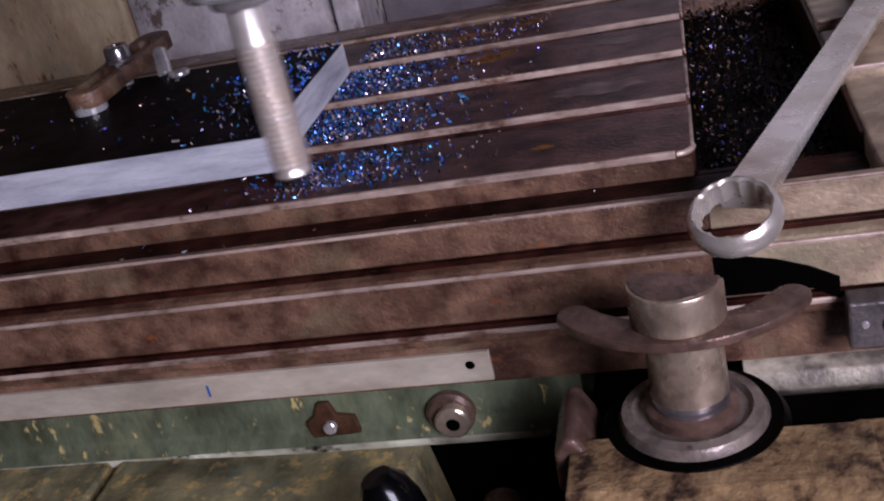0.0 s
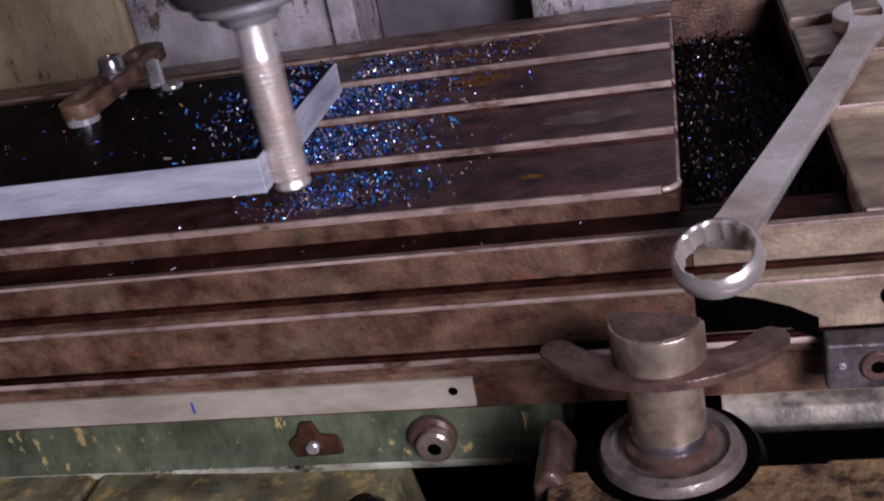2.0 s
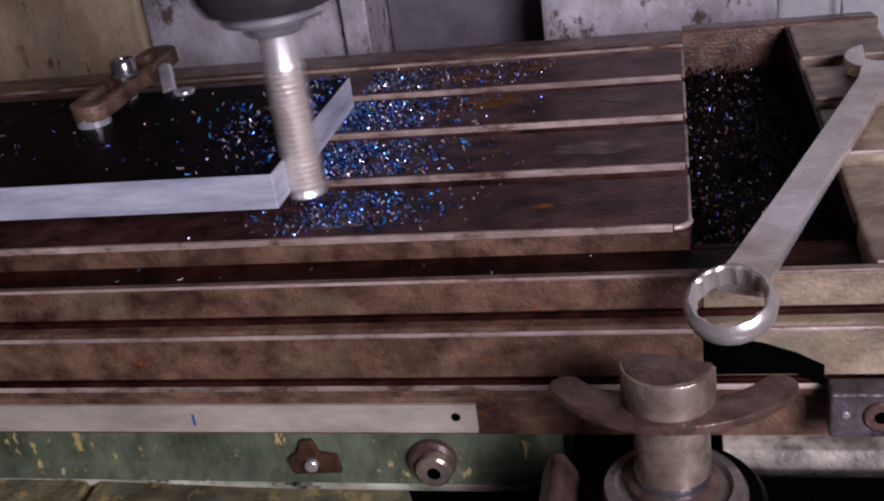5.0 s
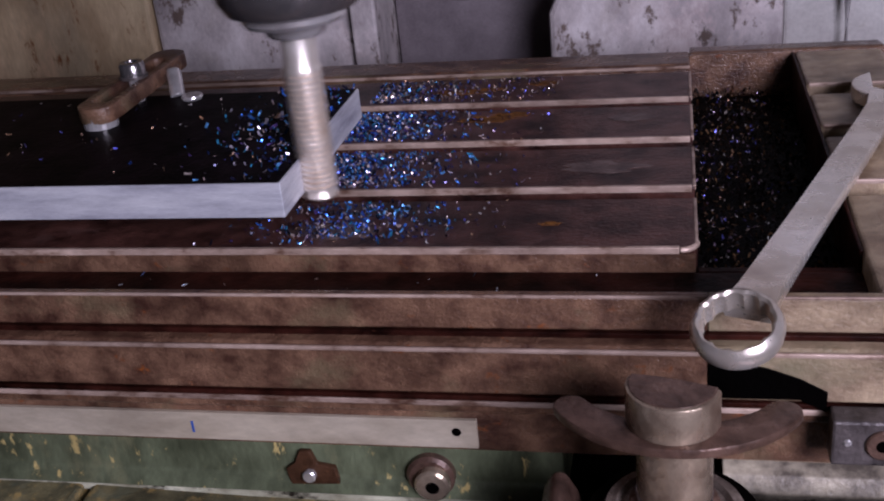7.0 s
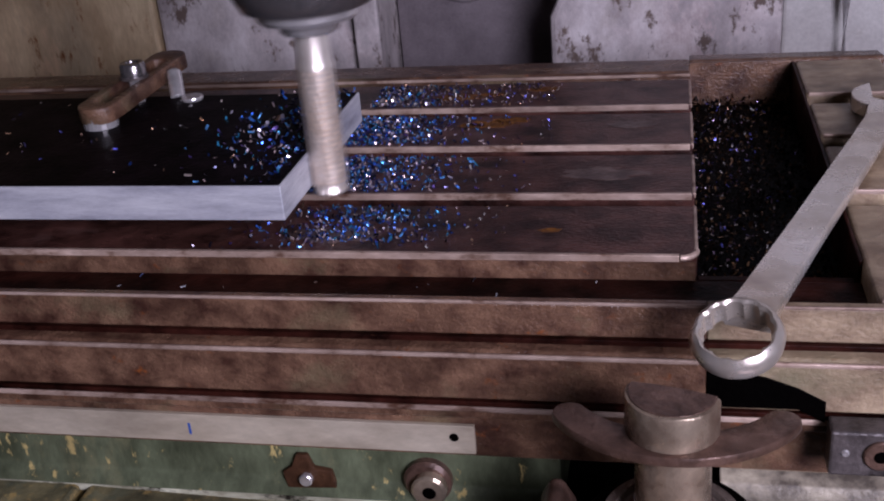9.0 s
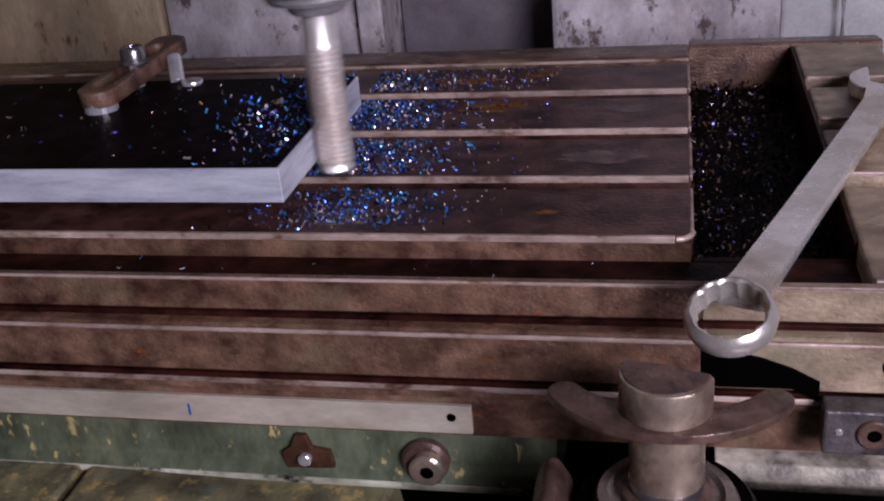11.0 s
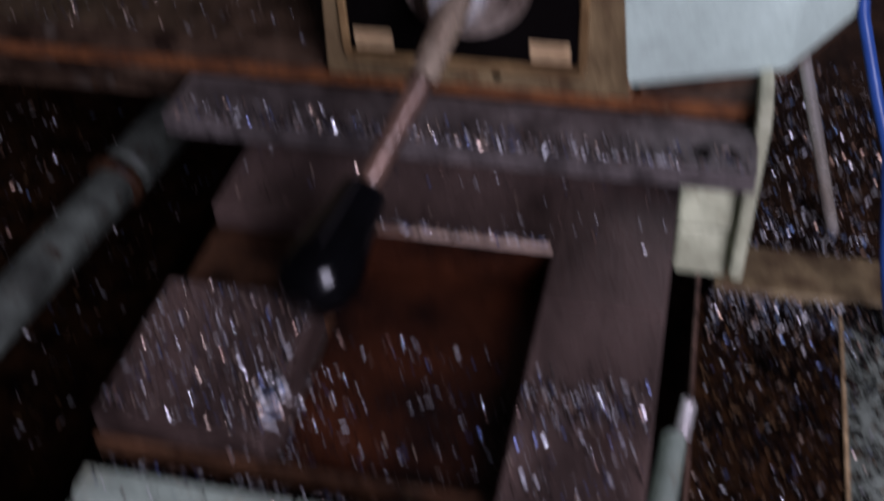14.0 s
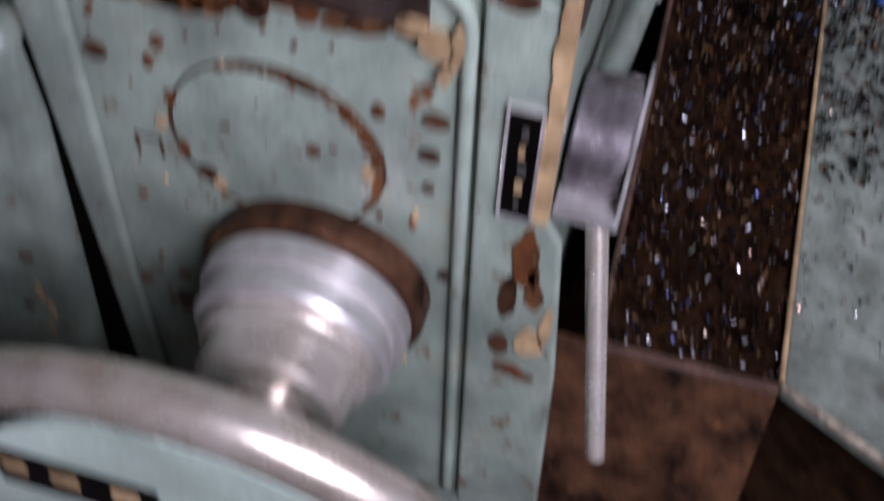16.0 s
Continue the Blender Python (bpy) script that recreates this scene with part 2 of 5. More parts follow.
    "drum": surface("oily_turned_steel", (0.46, 0.43, 0.45), (0.10, 0.085, 0.095), (0.03, 0.02, 0.02), 40, 0.26, 0.75, 0.1, 0.36, 34, 0.12, spec=0.5),
    # right end brightened in the colour: a lighter, more olive copy of table_side
    "table_end": surface("lighter_olive_iron_end", (0.42, 0.32, 0.205), (0.18, 0.12, 0.075), (0.22, 0.07, 0.018), 50, 0.36, 0.0, 0.5, 0.3, 80, 0.15, 460, (0.7, 1, 1), 0.18, 0.34, (0.25, 0.22, 0.13), 20, 0.5, (0.2, 0.1, 0.3)),
    "blue": surface("blue_cable_sheath", (0.03, 0.09, 0.33), (0.02, 0.06, 0.24), None, 30, 0.35, 0.0, 0.05, 0, 9),
    "chips_blue": chip_material("blued_chips", [(0.06, 0.22, 0.78), (0.03, 0.07, 0.34), (0.14, 0.42, 0.85), (0.10, 0.06, 0.22), (0.55, 0.5, 0.6), (0.012, 0.03, 0.12), (0.05, 0.17, 0.5), (0.6, 0.46, 0.45), (0.02, 0.02, 0.05), (0.03, 0.24, 0.42), (0.01, 0.01, 0.02)], 0.6, 0.25),
    "chips_bronze": chip_material("straw_chips", [(0.6, 0.5, 0.46), (0.4, 0.24, 0.15), (0.14, 0.14, 0.5), (0.8, 0.75, 0.73), (0.2, 0.11, 0.07), (0.3, 0.22, 0.3), (0.06, 0.05, 0.12), (0.12, 0.07, 0.05)], 0.7, 0.25),
    "chips_dark": chip_material("near_black_chips", [(0.004, 0.002, 0.0015), (0.02, 0.009, 0.004), (0.003, 0.0015, 0.0015), (0.09, 0.05, 0.024), (0.002, 0.0015, 0.0015), (0.012, 0.005, 0.003), (0.006, 0.003, 0.003), (0.003, 0.003, 0.004), (0.002, 0.001, 0.001)], 0.0, 0.5, 0.05),
    "chips_bright": chip_material("bright_chips", [(0.75, 0.72, 0.72), (0.03, 0.022, 0.02), (0.9, 0.9, 0.95), (0.20, 0.30, 0.5), (0.55, 0.36, 0.26), (0.02, 0.016, 0.016), (0.45, 0.42, 0.42), (0.04, 0.03, 0.03)], 0.6, 0.3, 0.4),
    "chips_grey": chip_material("grey_chips", [(0.5, 0.48, 0.5), (0.03, 0.022, 0.02), (0.85, 0.85, 0.9), (0.10, 0.13, 0.26), (0.02, 0.016, 0.016), (0.24, 0.15, 0.12), (0.01, 0.01, 0.01), (0.03, 0.025, 0.03), (0.02, 0.012, 0.008), (0.4, 0.3, 0.24)], 0.65, 0.25, 0.35),
}

# ---- mesh helpers ----


def mesh_of(bm, name, material, smooth=False):
    me = bpy.data.meshes.new(name)
    bmesh.ops.recalc_face_normals(bm, faces=bm.faces)
    bm.to_mesh(me)
    bm.free()
    me.materials.append(M[material])
    if smooth:
        for p in me.polygons:
            p.use_smooth = True
        me.set_sharp_from_angle(angle=radians(35))
    return me


def part(name, bm, material, parent=None, label="", smooth=False):
    ob = new(name, mesh_of(bm, name, material, smooth))
    if parent:
        ob.parent = parent
        ob.matrix_parent_inverse = parent.matrix_basis.inverted()
    if label:
        tagged(ob, label)
    return ob


def thing(name, at, label, category, group="", kind=""):
    ob = new(name)
    ob.empty_display_size = 0.02
    ob.matrix_basis = Matrix.Translation(at)
    return tagged(ob, label, category, group, kind)


def bevel(bm, w, seg=2, angle=30):
    if w > 0:
        es = [e for e in bm.edges if len(e.link_faces) == 2 and e.calc_face_angle(0) > radians(angle)]
        bmesh.ops.bevel(bm, geom=es, offset=w, segments=seg, profile=0.5, affect="EDGES", clamp_overlap=True)
    return bm


def box(x0, x1, y0, y1, z0, z1, w=0.001, seg=2):
    bm = bmesh.new()
    bmesh.ops.create_cube(bm, size=1)
    for v in bm.verts:
        v.co = Vector(((x0 + x1) / 2 + v.co.x * (x1 - x0), (y0 + y1) / 2 + v.co.y * (y1 - y0), (z0 + z1) / 2 + v.co.z * (z1 - z0)))
    return bevel(bm, w, seg)


def prism(pts, axis, a, b, w=0.0, seg=2):
    """A polygon of 2D points pushed along an axis: x takes (y, z), y takes (x, z), z takes (x, y)."""
    bm = bmesh.new()

    def at(p, t):
        return {"x": (t, p[0], p[1]), "y": (p[0], t, p[1]), "z": (p[0], p[1], t)}[axis]

    lo = [bm.verts.new(at(p, a)) for p in pts]
    hi = [bm.verts.new(at(p, b)) for p in pts]
    bm.faces.new(lo), bm.faces.new(hi[::-1])
    for i in range(len(pts)):
        j = (i + 1) % len(pts)
        bm.faces.new((lo[i], hi[i], hi[j], lo[j]))
    bmesh.ops.recalc_face_normals(bm, faces=bm.faces)
    return bevel(bm, w, seg)


def lathe(profile, m=None, seg=40, ripple=None):
    """Radius and height pairs turned round the local z axis; m places the result."""
    bm = bmesh.new()
    rings = []
    for r, z in profile:
        rings.append([bm.verts.new((r * math.cos(2 * math.pi * k / seg), r * math.sin(2 * math.pi * k / seg), z)) for k in range(seg)] if r > 1e-6 else [bm.verts.new((0, 0, z))])
    for a, b in zip(rings, rings[1:]):
        for k in range(seg):
            q = [a[k % len(a)], a[(k + 1) % len(a)], b[(k + 1) % len(b)], b[k % len(b)]]
            q = list(dict.fromkeys(q))
            if len(q) > 2:
                bm.faces.new(q)
    for ring in (rings[0], rings[-1]):
        if len(ring) > 2:
            try:
                bm.faces.new(ring)
            except ValueError:
                pass
    if m:
        bm.transform(m)
    return bm


def along(p, q):
    """The pose whose z axis runs from p to q, at p, and the length."""
    d = Vector(q) - Vector(p)
    return Matrix.Translation(p) @ d.to_track_quat("Z", "Y").to_matrix().to_4x4(), d.length


def rod(p, q, r0, r1=None, seg=20):
    m, n = along(p, q)
    r1 = r0 if r1 is None else r1
    e = min(r0, r1) * 0.15
    return lathe([(0, 0), (r0 - e, 0), (r0, e), (r1, n - e), (r1 - e, n), (0, n)], m, seg)


def tube(points, r, seg=12):
    bm = bmesh.new()
    rings = []
    for i, p in enumerate(points):
        d = (Vector(points[min(i + 1, len(points) - 1)]) - Vector(points[max(i - 1, 0)])).normalized()
        m = Matrix.Translation(p) @ d.to_track_quat("Z", "Y").to_matrix().to_4x4()
        rings.append([bm.verts.new(m @ Vector((r * math.cos(2 * math.pi * k / seg), r * math.sin(2 * math.pi * k / seg), 0))) for k in range(seg)])
    for a, b in zip(rings, rings[1:]):
        for k in range(seg):
            bm.faces.new((a[k], a[(k + 1) % seg], b[(k + 1) % seg], b[k]))
    bm.faces.new(rings[0][::-1]), bm.faces.new(rings[-1])
    return bm


def disc_y(x, y, z, r, thick, w=0.0008, seg=32):
    """A disc whose face looks towards the operator, from y back to y + thick."""
    return lathe([(0, 0), (r, 0), (r, thick - w), (r - w, thick), (0, thick)], Matrix.Translation((x, y + thick, z)) @ Matrix.Rotation(radians(90), 4, "X"), seg)


def blob_y(x, z, rx, rz, y0, y1, seed, n=18):
    """An uneven patch facing the operator."""
    rnd = random.Random(seed)
    ks = [rnd.uniform(0.55, 1.1) for _ in range(n)]
    ks = [(ks[q - 1] + 2 * ks[q] + ks[(q + 1) % n]) / 4 for q in range(n)]
    return prism([(x + rx * k * math.cos(2 * math.pi * q / n), z + rz * k * math.sin(2 * math.pi * q / n)) for q, k in enumerate(ks)], "y", y0, y1, 0)


def hexagon(r, h, m, w=0.0006):
    bm = prism([(r * math.cos(math.pi / 3 * k), r * math.sin(math.pi / 3 * k)) for k in range(6)], "z", 0, h, w)
    bm.transform(m)
    return bm


def chips(name, material, spots, label, size=0.0022):
    """Curled shavings as loose stuff. spots: places with an optional local spread in height."""
    rnd = random.Random(len(spots) + len(name))
    verts, faces = [], []
    for x, y, z in spots:
        s = size * rnd.uniform(0.45, 1.5)
        wd = s * rnd.uniform(0.25, 0.6)
        m = Matrix.Translation((x, y, z + s * 0.35)) @ Euler((rnd.uniform(-1.2, 1.2), rnd.uniform(-1.2, 1.2), rnd.uniform(0, 6.3))).to_matrix().to_4x4()
        n0, bend, k = len(verts), rnd.uniform(0.6, 3.4), 3
        for i in range(k + 1):
            a = bend * (i / k - 0.5)
            c = Vector((s * math.sin(a) / bend * 1.6, 0, s * (1 - math.cos(a)) / bend * 1.6))
            for side in (-0.5, 0.5):
                verts.append(m @ (c + Vector((0, side * wd, side * wd * 0.2))))
        for i in range(k):
            j = n0 + 2 * i
            faces.append((j, j + 1, j + 3, j + 2))
    me = bpy.data.meshes.new(name)
    me.from_pydata([tuple(v) for v in verts], [], faces)
    me.materials.append(M[material])
    return tagged(new(name, me), label, "metal chips", kind="stuff")


moving = []     # what rides on the saddle: fed towards the operator
PLATE_TOP = 1.041

# ---- room, unseen and added to shape the light ----


def room():
    f = part("floor", box(-3.2, 3.2, -1.5, 3.0, -0.12, 0.0, 0), "floor")
    tagged(f, "unseen concrete floor, kept dark to limit bounced light", "floor", kind="structure")
    for nm, b in (("wall_back", (-3.2, 3.2, 3.0, 3.15, 0, 3.4)), ("wall_left", (-3.35, -3.2, -1.5, 3.0, 0, 3.4)), ("wall_right", (3.2, 3.35, -1.5, 3.0, 0, 3.4))):
        tagged(part(nm, box(*b, 0), "wall"), "unseen wall added to limit bounced light", "wall", kind="structure")
    c = part("ceiling", box(-3.35, 3.35, -1.65, 3.15, 3.4, 3.5, 0), "wall")
    tagged(c, "unseen ceiling added to close off the light", "ceiling", kind="structure")
    # added wall; its opening only follows where the lamp was put
    w = thing("wall_front", (0, -1.575, 0), "unseen wall added behind the lamp, with an opening", "wall", kind="structure")
    for b in ((-3.35, 0.30, 0, 3.4), (1.18, 3.35, 0, 3.4), (0.30, 1.18, 0, 1.12), (0.30, 1.18, 1.98, 3.4)):
        part("wall_panel", box(b[0], b[1], -1.65, -1.5, b[2], b[3], 0), "wall", w)


room()

# ---- column behind the table ----


def column():
    c = thing("milling_machine", (0, 0.7, 0), "grey-painted milling machine with rust-streaked tan column panel", "milling machine")
    part("side_panel", box(-1.5, -0.625, 0.595, 0.75, 0.2, 2.0, 0.004), "column_tan", c, "tan painted panel with rust streaks")
    part("front_panel", box(-0.622, -0.352, 0.60, 0.75, 0.2, 2.0, 0.006), "column_grey", c, "light grey panel with chipped paint")
    part("guide_strip", box(-0.375, -0.345, 0.585, 0.60, 0.2, 2.0, 0.003), "column_grey", c)
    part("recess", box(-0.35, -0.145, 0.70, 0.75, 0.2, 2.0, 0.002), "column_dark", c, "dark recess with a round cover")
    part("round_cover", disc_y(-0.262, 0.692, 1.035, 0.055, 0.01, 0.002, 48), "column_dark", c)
    part("cover_plate", prism([(-0.148, 0.2), (-0.148, 0.985), (-0.132, 1.02), (-0.132, 2.0), (0.10, 2.0), (0.10, 0.2)], "y", 0.58, 0.70, 0.006), "column_grey", c, "stained light grey cover with a chamfered edge")
    return c


machine = column()


def cabinet():
    c = thing("electrical_cabinet", (0.5, 0.72, 0), "off-white painted metal cabinet standing behind the machine", "cabinet")
    part("body", box(0.103, 1.2, 0.62, 0.95, 0.0, 1.9, 0.004), "white_panel", c)
    part("conduit", tube([(0.168, 0.60, 0.3), (0.167, 0.60, 0.9), (0.165, 0.60, 1.0), (0.168, 0.60, 1.1), (0.166, 0.60, 1.8)], 0.0055), "steel", c, "thin bright steel conduit")


cabinet()

# ---- spindle ----
CX, CY = -0.2315, 0.0115


def spindle():
    part("head_body", lathe([(0.0, 1.30), (0.075, 1.30), (0.085, 1.31), (0.085, 1.9), (0, 1.9)], Matrix.Translation((CX, CY, 0)), 48), "column_grey", machine, smooth=True)
    h = thing("tool_holder", (CX, CY, 1.12), "blackened steel tool holder gripping a roughing end mill", "tool holder")
    at = Matrix.Translation((CX, CY, 0))
    part("nose", lathe([(0.018, 1.1325), (0.030, 1.1325), (0.040, 1.136), (0.0445, 1.144), (0.0465, 1.158), (0.0465, 1.186), (0.042, 1.194), (0.042, 1.30), (0.018, 1.30)], at, 56), "holder", h, smooth=True)
    part("clamp_nut", lathe([(0.009, 1.119), (0.0165, 1.119), (0.0182, 1.1205), (0.0200, 1.1255), (0.0300, 1.1275), (0.0318, 1.1300), (0.0318, 1.1345), (0.009, 1.1345)], at, 48), "steel", h, "worn bright clamping nut", smooth=True)
    for k in range(4):
        b = box(0.0435, 0.0478, -0.006, 0.006, -0.011, 0.011, 0.001)
        b.transform(Matrix.Translation((CX, CY, 1.172)) @ Matrix.Rotation(radians(90 * k + 20), 4, "Z"))
        part("drive_slot", b, "black", h)
    prof = [(0.0, 1.119), (0.0106, 1.119), (0.0106, 1.101), (0.0112, 1.099)]
    z = 1.098
    while z > 1.020:
        prof += [(0.0116, z - 0.0002), (0.0116, z - 0.0022), (0.0098, z - 0.0026), (0.0098, z - 0.0032)]
        z -= 0.0036
    prof += [(0.0113, 1.0155), (0.0102, 1.0140), (0.004, 1.0140), (0.0, 1.0160)]
    bm = lathe(prof, at, 64)
    for v in bm.verts:
        dx, dy = v.co.x - CX, v.co.y - CY
        a = math.atan2(dy, dx) + (v.co.z - 1.0) * 30
        if v.co.z < 1.096 and math.cos(4 * a) < -0.9:
            v.co.x, v.co.y = CX + dx * 0.96, CY + dy * 0.96
    part("roughing_end_mill", bm, "cutter", h, "bright ribbed roughing end mill", smooth=True)
    return h


tool = spindle()

# ---- table ----


def table():
    t = thing("milling_table", (0, 0.15, 0.98), "brown oily cast-iron milling table with T-slots and coolant troughs", "milling table")
    L, R = -1.0, 0.145
    for y0, y1 in ((0.0, 0.072), (0.09, 0.162), (0.18, 0.252), (0.27, 0.338)):
        first = y0 == 0.0
        rim = [(L, y0), (-0.010, y0)] + [(-0.009 + 0.009 * math.sin(radians(18 * q)), y0 + 0.009 - 0.009 * math.cos(radians(18 * q))) for q in range(1, 6)] if first else [(L, y0), (0.0, y0)]
        part("table_strip", prism(rim + [(0.0, y1), (L, y1)], "z", 0.966, 1.0, 0.0018, 2), "table_top", t)
        # strip_edge and end_edge paint the light caught by the lips
        part("strip_edge", box(L, -0.010 if first else -0.002, y0 - 0.0006, y0 + 0.0026, 0.9958, 1.0004, 0.0006), "edge", t, "bright strip painting the highlight on a T-slot edge")
        part("end_edge", box(-0.0016, 0.0005, y0 + (0.010 if first else 0.001), y1 - 0.001, 0.9966, 1.0003, 0.0005), "edge", t)
    part("corner_edge", tube([(-0.0095 + 0.0092 * math.sin(radians(15 * q)), 0.0095 - 0.0092 * math.cos(radians(15 * q)), 0.9986) for q in range(7)], 0.0018, 8), "edge", t, smooth=True)
    rnd = random.Random(5)
    for x, y, r, m in ((-0.137, 0.239, 0.0085, "rust_orange"), (-0.150, 0.231, 0.011, "rust_orange"), (-0.166, 0.228, 0.007, "rust_orange"), (-0.190, 0.300, 0.012, "rust_orange"), (-0.163, 0.306, 0.007, "rust_orange"), (-0.086, 0.034, 0.004, "rust_orange"),
                       (-0.120, 0.318, 0.008, "rust_orange"), (-0.222, 0.026, 0.017, "wiped"), (-0.060, 0.125, 0.016, "wiped"), (-0.045, 0.225, 0.013, "wiped")):
        pts = []
        for q in range(22):
            a = 2 * math.pi * q / 22
            k = r * rnd.uniform(0.6, 1.1)
            pts.append((x + 1.9 * k * math.cos(a), y + 0.75 * k * math.sin(a)))
        part("stain", prism(pts, "z", 0.9998, 1.0002, 0), m, t, "orange rust stain" if m == "rust_orange" else "wiped bare iron patch")
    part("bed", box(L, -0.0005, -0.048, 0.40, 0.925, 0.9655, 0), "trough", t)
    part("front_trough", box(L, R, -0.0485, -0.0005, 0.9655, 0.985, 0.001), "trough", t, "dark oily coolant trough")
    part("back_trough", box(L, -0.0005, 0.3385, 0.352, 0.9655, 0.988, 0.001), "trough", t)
    part("front_wall", box(L, -0.001, -0.0012, 0.0, 0.9852, 0.9965, 0), "table_side", t)
    front = [(-0.030, 0.93), (-0.030, 0.966), (-0.0487, 0.966), (-0.0487, 0.996), (-0.051, 0.9995), (-0.055, 0.9995), (-0.0568, 0.998), (-0.0572, 0.9795),
             (-0.0552, 0.9785), (-0.0552, 0.9762), (-0.0665, 0.9755), (-0.0705, 0.9725), (-0.0708, 0.9465), (-0.067, 0.944), (-0.03, 0.944)]
    part("front_rail", prism(front[1:], "x", L, 0.004, 0.0006, 1), "table_side", t, "rust-stained stepped front rail")
    part("front_rail_end", prism(front[1:], "x", 0.0042, R, 0.0006, 1), "table_end", t, "olive-tan lighter end of the front rail")
    # thin black sheet painted on the rail as a cast shadow
    part("painted_shadow", prism([(0.004, 0.9705), (0.016, 0.9700), (0.034, 0.9660), (0.050, 0.9600), (0.0635, 0.9525), (0.0635, 0.9400), (0.050, 0.9475), (0.034, 0.9475), (0.004, 0.9475)], "y", -0.0716, -0.0706, 0.0003), "black", t, "thin black patch painted as a shadow beside the dog")
    # dark strips that put the shade of two rail grooves into colour
    part("groove_shade", box(L, R, -0.0600, -0.0545, 0.9750, 0.9790, 0.0006), "trough", t, "dark strip painted for the groove's shade")
    part("groove_shade", box(L, R, -0.0700, -0.0600, 0.9405, 0.9438, 0.0006), "trough", t)
    part("rail_edge", box(L, R, -0.0574, -0.0556, 0.9980, 0.9999, 0.0006), "edge", t)
    part("ledge_edge", box(L, R, -0.0712, -0.0690, 0.9720, 0.9748, 0.0009), "edge", t)
    part("back_rail", prism([(0.352, 0.93), (0.352, 0.996), (0.358, 1.001), (0.40, 0.999), (0.425, 0.985), (0.43, 0.93)], "x", L, 0.0, 0.002), "table_side", t)
    part("back_rail_end", prism([(0.3928, 0.93), (0.3928, 0.9985), (0.396, 1.0000), (0.425, 0.996), (0.436, 0.985), (0.438, 0.93)], "x", 0.0003, 0.1620, 0.004, 3), "table_side", t, "rounded rusty end of the back rail")
    part("back_edge", box(L, 0.0, 0.3515, 0.3545, 0.9975, 1.0003, 0.0008), "edge", t)
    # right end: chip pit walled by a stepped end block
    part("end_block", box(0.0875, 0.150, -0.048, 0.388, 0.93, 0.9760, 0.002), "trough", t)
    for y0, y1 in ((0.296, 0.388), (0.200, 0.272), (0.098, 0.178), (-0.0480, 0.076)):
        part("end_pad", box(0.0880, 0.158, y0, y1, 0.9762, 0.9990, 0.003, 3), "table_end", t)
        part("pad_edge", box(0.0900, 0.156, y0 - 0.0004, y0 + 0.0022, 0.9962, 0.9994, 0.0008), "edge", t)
    # pit light and shade are painted: dark side wall, lighter back wall, black floor
    part("pit_wall", box(0.0855, 0.0878, 0.000, 0.388, 0.9600, 0.9985, 0.0008), "trough", t, "oily side wall of the chip pit, darkened for shade")
    part("back_wall", box(0.0, 0.088, 0.3885, 0.3925, 0.9600, 0.9990, 0.0008), "table_side", t, "back wall of the chip pit, lighter for the light on it")
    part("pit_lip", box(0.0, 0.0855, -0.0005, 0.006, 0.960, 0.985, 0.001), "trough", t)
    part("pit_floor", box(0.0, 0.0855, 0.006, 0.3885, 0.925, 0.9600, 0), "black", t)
    moving.append(t)
    return t


table()


def trip_dog():
    d = thing("trip_dog", (0.09, -0.08, 0.95), "grey steel trip dog bolted to the table front", "machine stop")
    part("block", box(0.0645, 0.108, -0.0865, -0.0712, 0.9185, 0.9450, 0.0015), "gib", d)
    bolt = part("bolt", disc_y(0.089, -0.0885, 0.932, 0.0085, 0.003), "rusty_steel", d)
    part("socket", disc_y(0.089, -0.0889, 0.932, 0.004, 0.001), "black", bolt)
    part("pin", disc_y(0.072, -0.0876, 0.9325, 0.0022, 0.002), "steel", d)
    moving.append(d)
    s = thing("slot_screw", (0.1, -0.07, 0.966), "dark screw head in the table front rail", "screw")
    part("head", disc_y(0.099, -0.0722, 0.9625, 0.006, 0.002), "black", s)
    moving.append(s)


trip_dog()


def workpiece():
    w = thing("steel_plate", (-0.6, 0.1, 1.02), "thick steel plate with black scale top and freshly cut edges", "workpiece")
    part("plate_body", box(-1.05, -0.2428, 0.0055, 0.1895, 1.0185, PLATE_TOP, 0.0006), "plate_cut", w, "bright machined edges")
    part("scale_top", box(-1.05, -0.2441, 0.0068, 0.1883, PLATE_TOP - 0.001, PLATE_TOP + 0.0004, 0.0004), "plate_top", w, "black mill-scale upper face")
    moving.append(w)
    for y in (0.05, 0.13):
        p = part("parallel_bar", box(-0.95, -0.30, y, y + 0.018, 1.0, 1.0185, 0.0008), "rusty_steel")
        tagged(p, "steel parallel bar under the plate", "parallel bar", "parallels under the plate")
        moving.append(p)


workpiece()


